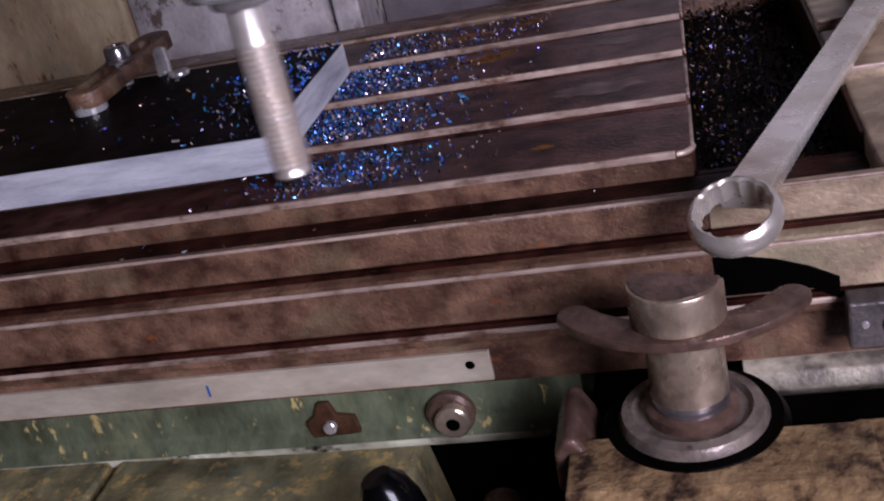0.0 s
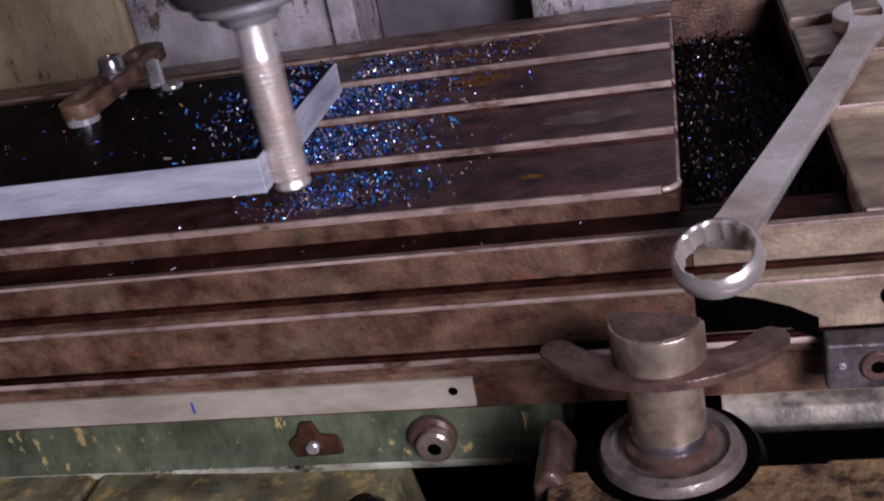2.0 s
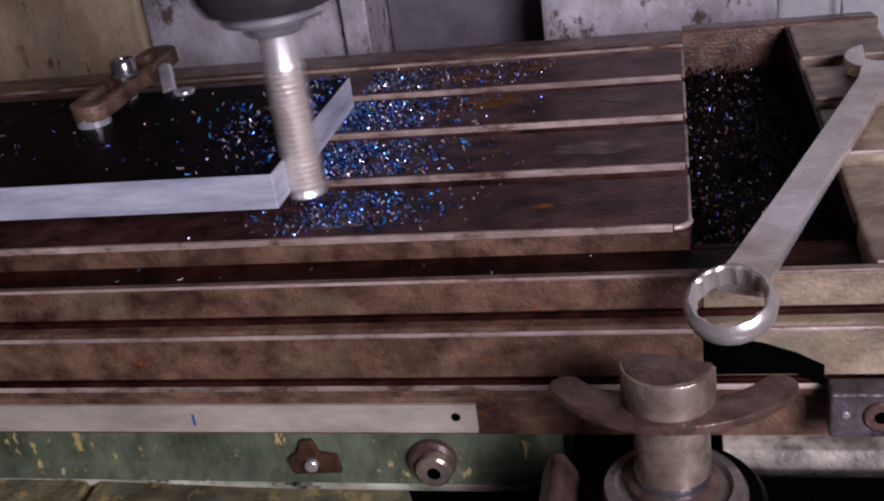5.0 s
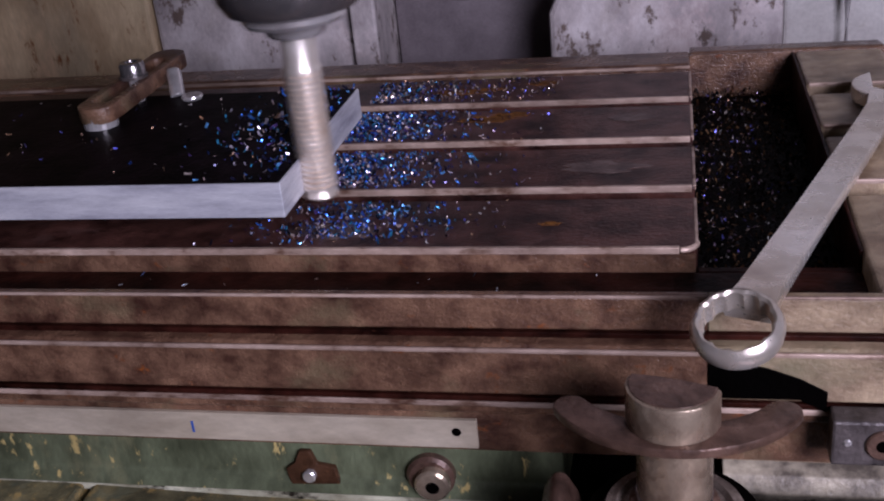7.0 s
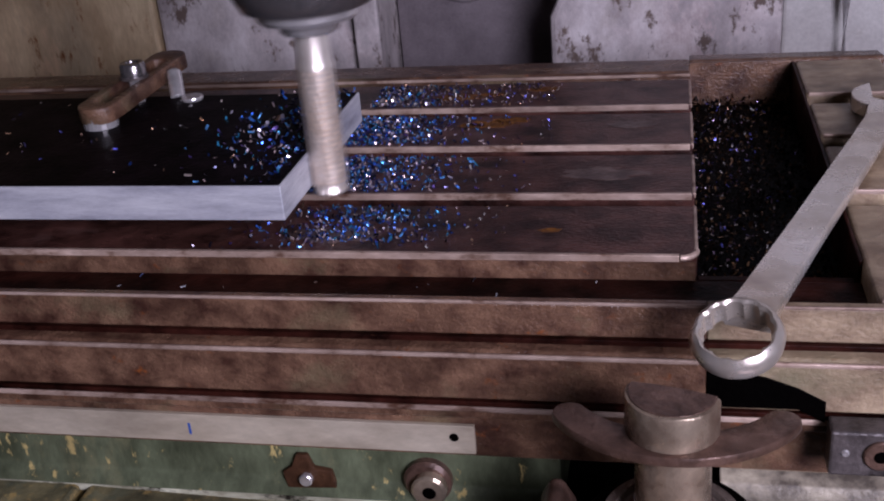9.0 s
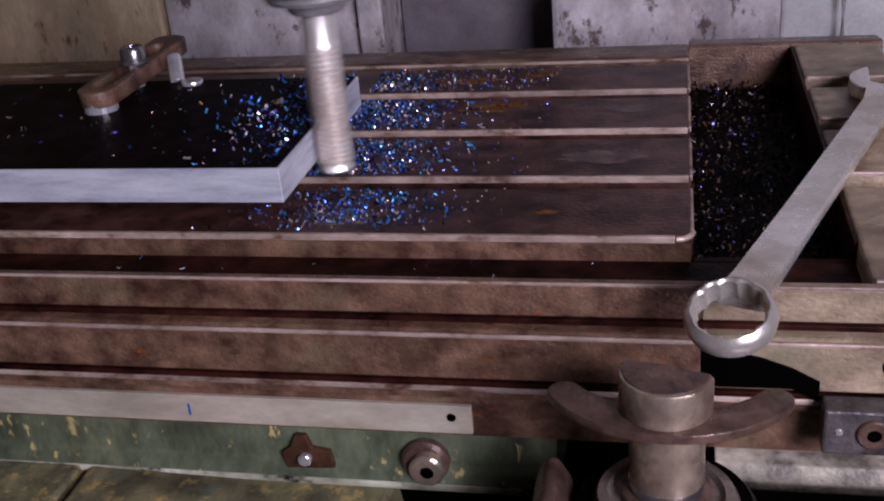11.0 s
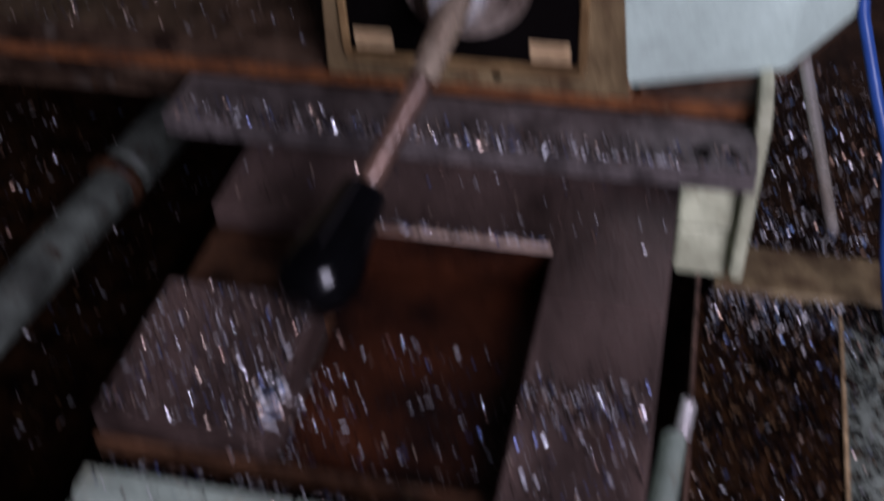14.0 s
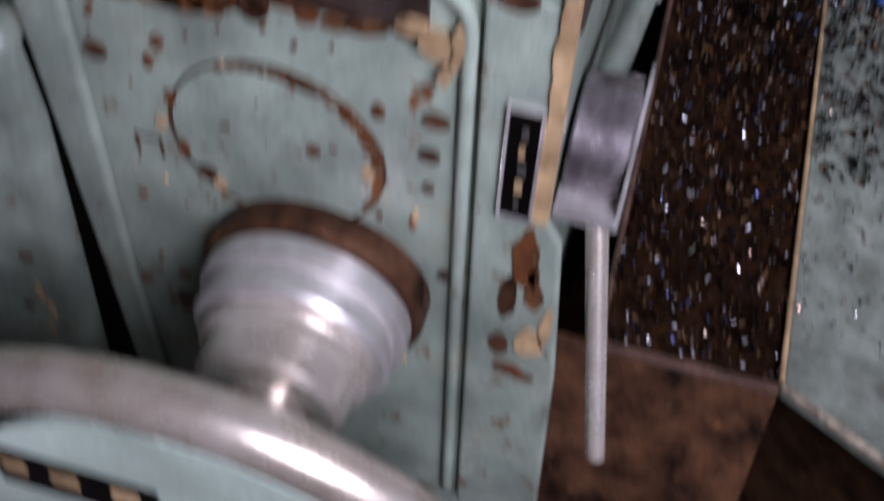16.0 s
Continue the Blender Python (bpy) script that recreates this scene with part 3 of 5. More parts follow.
def clamp():
    c = thing("strap_clamp", (-0.4, 0.16, PLATE_TOP), "brown slotted strap clamp bolted across the plate", "clamp")
    a, b = Vector((-0.4170, 0.1200, 1.0520)), Vector((-0.4120, 0.2340, 1.0560))
    d, n = b - a, (b - a).length
    out, inn, wd = [], [], 0.0140
    for k in range(17):
        t = math.pi * (k / 16 - 0.5)
        out.append((n / 2 + wd * math.cos(t) * 0.9, wd * math.sin(t)))
    for k in range(17):
        t = math.pi * (k / 16 + 0.5)
        out.append((-n / 2 + wd * math.cos(t) * 0.9, wd * math.sin(t)))
    bm = bmesh.new()
    r2 = 0.0068
    for k in range(17):
        t = math.pi * (k / 16 - 0.5)
        inn.append((n / 2 - 0.018 + r2 * math.cos(t), r2 * math.sin(t)))
    for k in range(17):
        t = math.pi * (k / 16 + 0.5)
        inn.append((-n / 2 + 0.008 + r2 * math.cos(t), r2 * math.sin(t)))
    lev = []
    for z in (-0.006, 0.006):
        lev.append(([bm.verts.new((*p, z)) for p in out], [bm.verts.new((*p, z)) for p in inn]))
    N = len(out)
    for i in range(N):
        j = (i + 1) % N
        bm.faces.new((lev[0][0][i], lev[0][0][j], lev[1][0][j], lev[1][0][i]))
        bm.faces.new((lev[0][1][j], lev[0][1][i], lev[1][1][i], lev[1][1][j]))
        for q in (0, 1):
            bm.faces.new((lev[q][0][i], lev[q][0][j], lev[q][1][j], lev[q][1][i]))
    bmesh.ops.recalc_face_normals(bm, faces=bm.faces)
    bevel(bm, 0.001, 2, 50)
    m = Matrix.Translation((a + b) / 2) @ d.to_track_quat("X", "Z").to_matrix().to_4x4()
    bm.transform(m)
    part("strap", bm, "table_side", c, smooth=True)
    mid = a.lerp(b, 0.50)
    part("stud", rod((mid.x, mid.y, 1.0), (mid.x, mid.y, 1.066), 0.005), "steel", c)
    part("washer", lathe([(0.006, 0), (0.011, 0), (0.011, 0.002), (0.006, 0.002)], Matrix.Translation((mid.x, mid.y, 1.0600)), 24), "gib", c)
    part("nut", lathe([(0.0045, 0.009), (0.0050, 0.0105), (0.0085, 0.0105), (0.0098, 0.0085), (0.0098, 0), (0.0045, 0)], Matrix.Translation((mid.x, mid.y, 1.0615)), 28), "holder", c, "dark round clamp bolt head", smooth=True)
    part("heel_bolt", rod((-0.3860, 0.1850, PLATE_TOP - 0.001), (-0.3935, 0.2010, 1.0570), 0.0058), "steel", c, "bright heel support bolt")
    part("nose_pad", lathe([(0, 0), (0.0125, 0), (0.0125, 0.010), (0, 0.010)], Matrix.Translation((a.x, a.y, PLATE_TOP)), 24), "steel", c)
    moving.append(c)
    r = part("loose_washer", lathe([(0.004, 0), (0.0080, 0), (0.0085, 0.0015), (0.0080, 0.003), (0.004, 0.003)], Matrix.Translation((-0.3710, 0.178, PLATE_TOP + 0.0004)), 28), "steel", smooth=True)
    tagged(r, "small bright steel washer lying on the plate", "washer")
    moving.append(r)


clamp()


def spanner():
    s = thing("combination_spanner", (0.016, -0.106, 1.0), "satin chrome combination spanner lying across the table end", "spanner")
    c = Vector((0.0160, -0.1040, 1.0085))
    o = Vector((0.1420, 0.240, 1.006))
    seg, R, h = 72, 0.0222, 0.0064
    bm = bmesh.new()
    rings = []
    for z, ro, ri in ((-h, R - 0.004, 0), (-h + 0.002, R - 0.001, 0), (0, R, 0), (h - 0.002, R - 0.0015, 0), (h, R - 0.004, 0), (h, 0, 0.0015), (h - 0.0012, 0, 0), (-h, 0, 0)):
        ring = []
        for k in range(seg):
            a = 2 * math.pi * k / seg
            r = ro if ro else 0.0160 + ri + 0.0013 * abs(math.cos(6 * a)) ** 0.8
            ring.append(bm.verts.new((r * math.cos(a), r * math.sin(a), z)))
        rings.append(ring)
    for i in range(len(rings)):
        a, b = rings[i], rings[(i + 1) % len(rings)]
        for k in range(seg):
            bm.faces.new((a[k], a[(k + 1) % seg], b[(k + 1) % seg], b[k]))
    tilt = Matrix.Rotation(radians(23), 4, Vector((1, -0.35, 0)))
    bm.transform(Matrix.Translation(c) @ tilt)
    part("ring_head", bm, "spanner", s, smooth=True)
    d = (o - c).normalized()
    m = Matrix.Translation(c) @ d.to_track_quat("X", "Z").to_matrix().to_4x4()
    n = (o - c).length
    bm = bmesh.new()
    secs = [(0.019, 0.0130, 0.0055, 0.003), (0.035, 0.0115, 0.0046, 0.004), (0.12, 0.0108, 0.0042, 0.004), (n - 0.09, 0.0108, 0.0042, 0.004), (n - 0.04, 0.0112, 0.0045, 0.004), (n - 0.012, 0.0155, 0.005, 0.004)]
    prev = None
    for x, w, t, z in secs:
        pts = [(-w, -t * 0.5), (-w * 0.9, -t), (w * 0.9, -t), (w, -t * 0.5), (w, t * 0.5), (w * 0.9, t), (-w * 0.9, t), (-w, t * 0.5)]
        ring = [bm.verts.new((x, py, pz + z - 0.003)) for py, pz in pts]
        if prev:
            for k in range(8):
                bm.faces.new((prev[k], prev[(k + 1) % 8], ring[(k + 1) % 8], ring[k]))
        else:
            bm.faces.new(ring[::-1])
        prev = ring
    bm.faces.new(prev)
    bm.transform(m)
    part("shank", bm, "spanner", s, smooth=True)
    pts = []
    for k in range(33):
        a = radians(52 + (308 - 52) * k / 32)
        pts.append((0.034 * math.cos(a), 0.031 * math.sin(a)))
    pts += [(0.030, -0.0165), (-0.008, -0.0165), (-0.014, -0.009), (-0.014, 0.009), (-0.008, 0.0165), (0.030, 0.0165)]
    bm = prism(pts, "z", -0.0055, 0.0055, 0.001)
    bm.transform(m @ Matrix.Translation((n + 0.012, 0, 0)) @ Matrix.Rotation(radians(15), 4, "Z"))
    part("open_jaw", bm, "spanner", s)
    for k, (w, x) in enumerate(((0.005, 0.10), (0.004, 0.112), (0.005, 0.122), (0.004, 0.133), (0.006, 0.146), (0.004, 0.158))):
        b = box(x, x + w, -0.0035, 0.0035, 0.0051, 0.0056, 0)
        b.transform(m)
        part("stamped_mark", b, "spanner", s)
    moving.append(s)


spanner()

# ---- saddle ----


def saddle():
    s = thing("saddle", (-0.3, -0.05, 0.87), "green-painted saddle casting with worn yellow patches under the table", "machine saddle")
    part("top_guide", prism([(-0.03, 0.90), (-0.03, 0.940), (-0.066, 0.940), (-0.0690, 0.9375), (-0.0685, 0.932), (-0.060, 0.929), (-0.060, 0.90)], "x", -1.0, 0.125, 0.0006, 1), "table_side", s, "brown oily guide edge")
    part("apron", prism([(0.36, 0.86), (0.36, 0.925), (-0.0595, 0.9285), (-0.0595, 0.878), (-0.063, 0.874), (-0.066, 0.868), (-0.060, 0.862), (0.0, 0.86)], "x", -1.0, -0.075, 0.001), "green", s, "green apron with yellow chipped spots")
    part("apron_rail", prism([(0.36, 0.845), (0.36, 0.899), (-0.056, 0.899), (-0.066, 0.895), (-0.071, 0.886), (-0.066, 0.876), (-0.055, 0.860), (-0.055, 0.845)], "x", 0.0125, 0.16, 0.001), "rail_grey", s, "grimy grey rounded lower rail")
    part("guide_lip", box(-1.0, 0.125, -0.0693, -0.0672, 0.9362, 0.9398, 0.0009), "edge", s)
    part("apron_lip", box(-1.0, -0.0755, -0.0668, -0.060, 0.8635, 0.8685, 0.0014), "worn_lip", s, "pale worn lower lip of the apron")
    part("guide_face", box(0.0125, 0.16, -0.0598, 0.30, 0.8995, 0.9285, 0.001), "table_end", s)
    # black fill that paints the shade in the gap below the apron
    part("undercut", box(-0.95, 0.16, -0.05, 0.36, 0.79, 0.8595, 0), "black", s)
    part("lower_panel", prism([(-0.385, 0.80), (-0.372, 0.868), (-0.175, 0.862), (-0.165, 0.80)], "y", -0.128, -0.05, 0.003), "green_worn", s, "flaking green and yellow lower panel")
    part("panel_left", prism([(-0.95, 0.80), (-0.95, 0.868), (-0.378, 0.868), (-0.391, 0.80)], "y", -0.121, -0.05, 0.003), "green_worn", s)
    part("skirt", prism([(-0.0, 0.79), (-0.0, 0.80), (-0.10, 0.80), (-0.205, 0.801), (-0.218, 0.797), (-0.218, 0.778), (-0.0, 0.778)], "x", -0.60, 0.138, 0.002), "skirt", s, "oily brown lower flange")
    gib = part("gib_plate", box(-0.150, 0.1325, -0.2630, -0.2250, 0.7790, 0.7905, 0.0012), "gib", s, "oily grey gib plate strewn with chips")
    for x in (0.1085, 0.1215):
        part("screw_hole", lathe([(0, 0.0004), (0.0036, 0.0004), (0.0040, 0), (0, 0)], Matrix.Translation((x, -0.2505, 0.7906)), 20), "black", gib)
    part("left_flange", box(-0.60, -0.152, -0.20, -0.1, 0.755, 0.777, 0.002), "skirt", s)
    part("block", box(0.1010, 0.1300, -0.2260, -0.15, 0.7235, 0.7780, 0.003), "block_paint", s, "pale green end block")
    part("block", box(0.1015, 0.1300, -0.2230, -0.15, 0.6890, 0.7222, 0.003), "block_paint", s, "pale green lower end block")
    part("end_flange", prism([(-0.2390, 0.8000), (-0.2300, 0.6950), (-0.2000, 0.6880), (-0.1000, 0.6880), (-0.1000, 0.8060), (-0.2300, 0.8060)], "x", 0.1303, 0.1372, 0.002), "block_paint", s, "pale worn end flange")
    part("rusty_hem", box(-0.60, 0.133, -0.2240, -0.2183, 0.7910, 0.7965, 0.001), "rust", s, "brown rusty hem of the flange")
    moving.append(s)
    r = part("scale_strip", box(-1.0, -0.1225, -0.0632, -0.0602, 0.9035, 0.9225, 0.0004), "ruler")
    tagged(r, "long dull aluminium scale strip on the saddle", "scale strip")
    part("hole", disc_y(-0.1345, -0.0636, 0.9145, 0.0032, 0.0006), "black", r)
    part("blue_mark", box(-0.297, -0.2955, -0.0635, -0.0631, 0.9085, 0.9165, 0), "blue", r)
    moving.append(r)
    p = thing("index_plate", (-0.228, -0.06, 0.88), "rusty index plate with a slotted screw", "index plate")
    part("plate", prism([(-0.240, 0.872), (-0.242, 0.884), (-0.236, 0.888), (-0.232, 0.897), (-0.225, 0.897), (-0.222, 0.888), (-0.211, 0.886), (-0.209, 0.874)], "y", -0.0635, -0.0595, 0.0008), "grime", p)
    part("screw", disc_y(-0.227, -0.067, 0.8805, 0.0042, 0.004), "steel", p)
    moving.append(p)
    n = thing("oil_nipple", (-0.15, -0.06, 0.88), "greasy round plug with a recessed socket", "plug")
    part("collar", disc_y(-0.1525, -0.066, 0.8825, 0.0145, 0.007, 0.002), "rusty_steel", n)
    plug = part("plug", disc_y(-0.1505, -0.0725, 0.8815, 0.0105, 0.007, 0.0015), "post", n)
    part("socket", disc_y(-0.150, -0.0729, 0.8812, 0.0045, 0.001), "black", plug)
    moving.append(n)


saddle()


def feed_box():
    b = thing("feed_control_box", (-0.01, -0.16, 0.86), "grimy feed control box with framed plate and lever", "control box")
    part("housing", prism([(-0.076, 0.797), (-0.071, 0.909), (0.064, 0.909), (0.074, 0.797)], "y", -0.2245, -0.150, 0.003), "box_top", b)
    part("housing_top", prism([(-0.150, 0.9235), (-0.188, 0.9235), (-0.2215, 0.9115), (-0.2235, 0.9070), (-0.150, 0.9070)], "x", -0.0705, 0.0635, 0.001), "box_top", b)
    # channel and boss are plain black, darker than the box top
    part("sunk_channel", box(-0.074, 0.166, -0.1255, -0.098, 0.80, 0.9045, 0.003), "black", b, "sunk channel coloured black")
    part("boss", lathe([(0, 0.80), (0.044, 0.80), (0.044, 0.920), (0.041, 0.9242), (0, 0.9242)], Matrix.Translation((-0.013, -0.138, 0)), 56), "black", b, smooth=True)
    part("worn_front_edge", box(-0.0700, 0.0625, -0.2262, -0.2235, 0.9065, 0.9090, 0.001), "cream", b, "pale worn front edge")
    part("housing_side", prism([(0.058, -0.212), (0.138, -0.187), (0.168, -0.155), (0.168, -0.126), (0.058, -0.126)], "z", 0.80, 0.9075, 0.003), "box_top", b, "grimy yellowed side of the housing")
    part("front_skin", prism([(-0.0745, 0.799), (-0.0697, 0.9062), (0.0622, 0.9062), (0.0722, 0.799)], "y", -0.2262, -0.2243, 0.0004), "box_paint", b, "olive worn paint with rust")
    part("collar", lathe([(0.015, 0.9), (0.035, 0.9), (0.035, 0.925), (0.033, 0.929), (0.028, 0.930), (0.026, 0.927), (0.021, 0.927), (0.021, 0.932), (0.0175, 0.932)], Matrix.Translation((-0.013, -0.138, 0)), 56), "collar", b, "oily round collar", smooth=True)
    part("felt_ring", lathe([(0.016, 0.926), (0.0215, 0.926), (0.0215, 0.9325), (0.019, 0.934), (0.016, 0.934)], Matrix.Translation((-0.013, -0.138, 0)), 48), "rusty_steel", b, smooth=True)
    part("ear", prism([(-0.079, 0.90), (-0.078, 0.922), (-0.073, 0.931), (-0.067, 0.931), (-0.061, 0.920), (-0.056, 0.90)], "y", -0.16, -0.115, 0.006, 4), "rusty_steel", b)
    # face plate
    X0, X1, Z0, Z1, Y = -0.0605, 0.0485, 0.8140, 0.8990, -0.2262
    part("tapped_hole", disc_y(0.010, -0.2266, 0.8055, 0.0028, 0.001), "black", b)
    face = part("face_plate", box(X0, X1, Y - 0.0015, Y, Z0, Z1, 0.0004), "plate_black", b, "black enamel plate")
    for q in ((X0 - 0.003, X1 + 0.003, Z1, Z1 + 0.004), (X0 - 0.003, X1 + 0.003, Z0 - 0.004, Z0), (X0 - 0.004, X0, Z0, Z1), (X1, X1 + 0.004, Z0, Z1)):
        part("plate_frame", box(q[0], q[1], Y - 0.0028, Y, q[2], q[3], 0.0006), "brass", face)
    for sx in (-1, 1):
        cx = (X0 + X1) / 2 + sx * 0.042
        part("cream_mark", box(cx - 0.0030, cx + 0.0014, Y - 0.0022, Y - 0.0014, 0.866, 0.894, 0.0003), "cream", face)
        part("cream_mark", box(min(cx, cx - sx * 0.009), max(cx, cx - sx * 0.009), Y - 0.0022, Y - 0.0014, 0.860, 0.867, 0.0003), "cream", face)
        part("cream_mark", box(cx - 0.010, cx + 0.009, Y - 0.0022, Y - 0.0014, 0.8165, 0.8260, 0.0003), "cream", face)
        for k in range(3):
            part("caption_bar", box(cx - 0.008 - sx * 0.004, cx + 0.006 - sx * 0.004, Y - 0.0019, Y - 0.0014, 0.8895 - k * 0.0035, 0.8908 - k * 0.0035, 0), "gib", face)
    fx, fz = -0.0030, 0.8600
    flange = part("flange", lathe([(0.010, 0), (0.031, 0), (0.0315, 0.004), (0.029, 0.0075), (0.022, 0.009), (0.020, 0.006), (0.010, 0.006)], Matrix.Translation((fx, Y - 0.001, fz)) @ Matrix.Rotation(radians(90), 4, "X"), 48), "collar", b, "worn steel flange", smooth=True)
    part("ball_joint", lathe([(0, 0), (0.012, 0.0), (0.0145, 0.012), (0.0135, 0.026), (0.008, 0.034), (0, 0.036)], Matrix.Translation((fx, Y - 0.004, fz)) @ Matrix.Rotation(radians(90), 4, "X"), 32), "steel", b, smooth=True)
    p0, p1, p2 = Vector((0.0030, -0.250, 0.8690)), Vector((-0.0075, -0.292, 0.8450)), Vector((-0.0240, -0.335, 0.8160))
    lever = part("lever", rod(p0 + Vector((0.001, 0.006, 0.003)), p0.lerp(p1, 0.18), 0.0085, 0.007), "steel", b, smooth=True)
    part("lever_rod", rod(p0, p1, 0.0068, 0.0062), "post", lever, "worn bronze-toned lever rod", smooth=True)
    part("lever_rod", rod(p1, p2, 0.0052, 0.005), "rusty_steel", lever, smooth=True)
    m, n = along(p2 - (p2 - p1) * 0.05, (-0.0345, -0.388, 0.7990))
    part("knob", lathe([(0.006, 0), (0.0095, 0.0008), (0.0105, 0.006), (0.0125, 0.020), (0.0158, 0.034), (0.0165, 0.042), (0.0145, 0.050), (0.009, 0.0555), (0, 0.057)], m, 40), "bakelite", lever, "black bakelite lever knob", smooth=True)
    moving.append(b)
    t = thing("trip_post", (-0.013, -0.138, 0.93), "brown steel trip post with crescent cam and stepped cap", "trip lever")
    part("shaft", lathe([(0, 0.926), (0.0172, 0.926), (0.0172, 0.9375), (0.0168, 0.938), (0.0178, 0.9385), (0.0178, 0.9745), (0, 0.9745)], Matrix.Translation((-0.013, -0.138, 0)), 48), "post", t, smooth=True)
    part("shaft_foot", lathe([(0.0, 0.930), (0.0181, 0.930), (0.0181, 0.9395), (0.0, 0.9395)], Matrix.Translation((-0.013, -0.138, 0)), 48), "holder", t, smooth=True)
    pts, arc = [], []
    for k in range(25):
        a = radians(214 + 112 * k / 24)
        arc.append((a, 0.0085 + 0.0018 * math.sin(math.pi * k / 24)))
    mid = (-0.0125, -0.0985)
    pts = [(mid[0] + (0.060 + w) * math.cos(a) * 0.98, mid[1] + (0.053 + w) * math.sin(a)) for a, w in arc]
    for end, sign in ((-1, 1), (0, -1)):
        a, w = arc[end]
        e, n2, t2 = Vector((mid[0] + 0.0588 * math.cos(a), mid[1] + 0.053 * math.sin(a))), Vector((math.cos(a), math.sin(a))), Vector((-math.sin(a), math.cos(a)))
        tip = [e + w * (math.cos(f) * n2 + sign * math.sin(f) * t2) for f in [math.pi * q / 8 for q in range(1, 8)]]
        pts += [tuple(p) for p in (tip if sign > 0 else tip[::-1])]
        if sign > 0:
            pts += [(mid[0] + (0.060 - w) * math.cos(a) * 0.98, mid[1] + (0.053 - w) * math.sin(a)) for a, w in arc[::-1]]
    part("crescent", prism(pts, "z", 0.9742, 0.9795, 0.0012), "rusty_steel", t, "crescent-shaped trip cam", smooth=True)
    cap = []
    for k in range(25):
        a = radians(158 + 194 * k / 24)
        cap.append((-0.0135 + 0.0218 * math.cos(a), -0.138 + 0.0218 * math.sin(a)))
    for k in range(1, 9):
        u = k / 9
        cap.append((cap[24][0] * (1 - u) + cap[0][0] * u, cap[24][1] * (1 - u) + cap[0][1] * u + 0.0015 * math.sin(math.pi * u)))
    part("cap", prism(cap, "z", 0.9794, 0.9985, 0.0015), "post", t, smooth=True)
    part("cap_top", prism([(-0.0135 + (x + 0.0135) * 0.92, -0.138 + (y + 0.138) * 0.92) for x, y in cap], "z", 0.9985, 0.9992, 0.0003), "rusty_steel", t)
    moving.append(t)
    c = thing("gear_cover", (0.12, -0.18, 0.87), "pale green smooth painted gear cover beside the box", "gear cover")
    part("shell", prism([(0.0650, -0.2265), (0.143, -0.2005), (0.176, -0.145), (0.176, -0.11), (0.166, -0.11), (0.166, -0.140), (0.132, -0.190), (0.0650, -0.213)], "z", 0.803, 0.9085, 0.004), "green_pale", c)
    part("base_rim", prism([(0.077, -0.2235), (0.142, -0.199), (0.174, -0.145), (0.174, -0.11), (0.165, -0.11), (0.132, -0.190), (0.077, -0.2115)], "z", 0.7995, 0.8028, 0.0005), "grime", c)
    moving.append(c)
    k = thing("clamp_lever", (-0.13, -0.17, 0.83), "small clamp lever with egg-shaped black knob", "lever")
    pv = Vector((-0.131, -0.178, 0.838))
    part("hub", rod(pv + Vector((0.006, 0.09, -0.004)), pv + Vector((0, 0.006, 0)), 0.014, 0.012), "rusty_steel", k, smooth=True)
    part("boss", lathe([(0, 0), (0.0125, 0), (0.013, 0.006), (0.009, 0.013), (0.005, 0.017), (0, 0.018)], Matrix.Translation(pv + Vector((0, 0.006, 0))) @ Matrix.Rotation(radians(90), 4, "X"), 32), "rusty_steel", k, smooth=True)
    part("cover_disc", disc_y(-0.150, -0.150, 0.852, 0.017, 0.01, 0.002), "cream", k, "tan painted disc")
    kn = Vector((-0.1555, -0.178, 0.9175))
    stem = part("stem", rod(pv, pv.lerp(kn, 0.75), 0.0045, 0.0038), "post", k, smooth=True)
    m, n = along(pv.lerp(kn, 0.60), kn)
    part("knob", lathe([(0.004, 0), (0.0085, 0.001), (0.0115, 0.008), (0.0140, 0.020), (0.0145, 0.030), (0.0125, 0.041), (0.008, 0.0475), (0, 0.049)], m, 36), "bakelite", stem, "faceted black bakelite knob", smooth=True)
    moving.append(k)


feed_box()

# ---- knee (does not move) ----
KF = -0.5405           # front face of the knee panel


def on_front(m):
    """Places what is turned round z so that it looks out of the knee front."""
    return Matrix.Translation(m) @ Matrix.Rotation(radians(90), 4, "X")


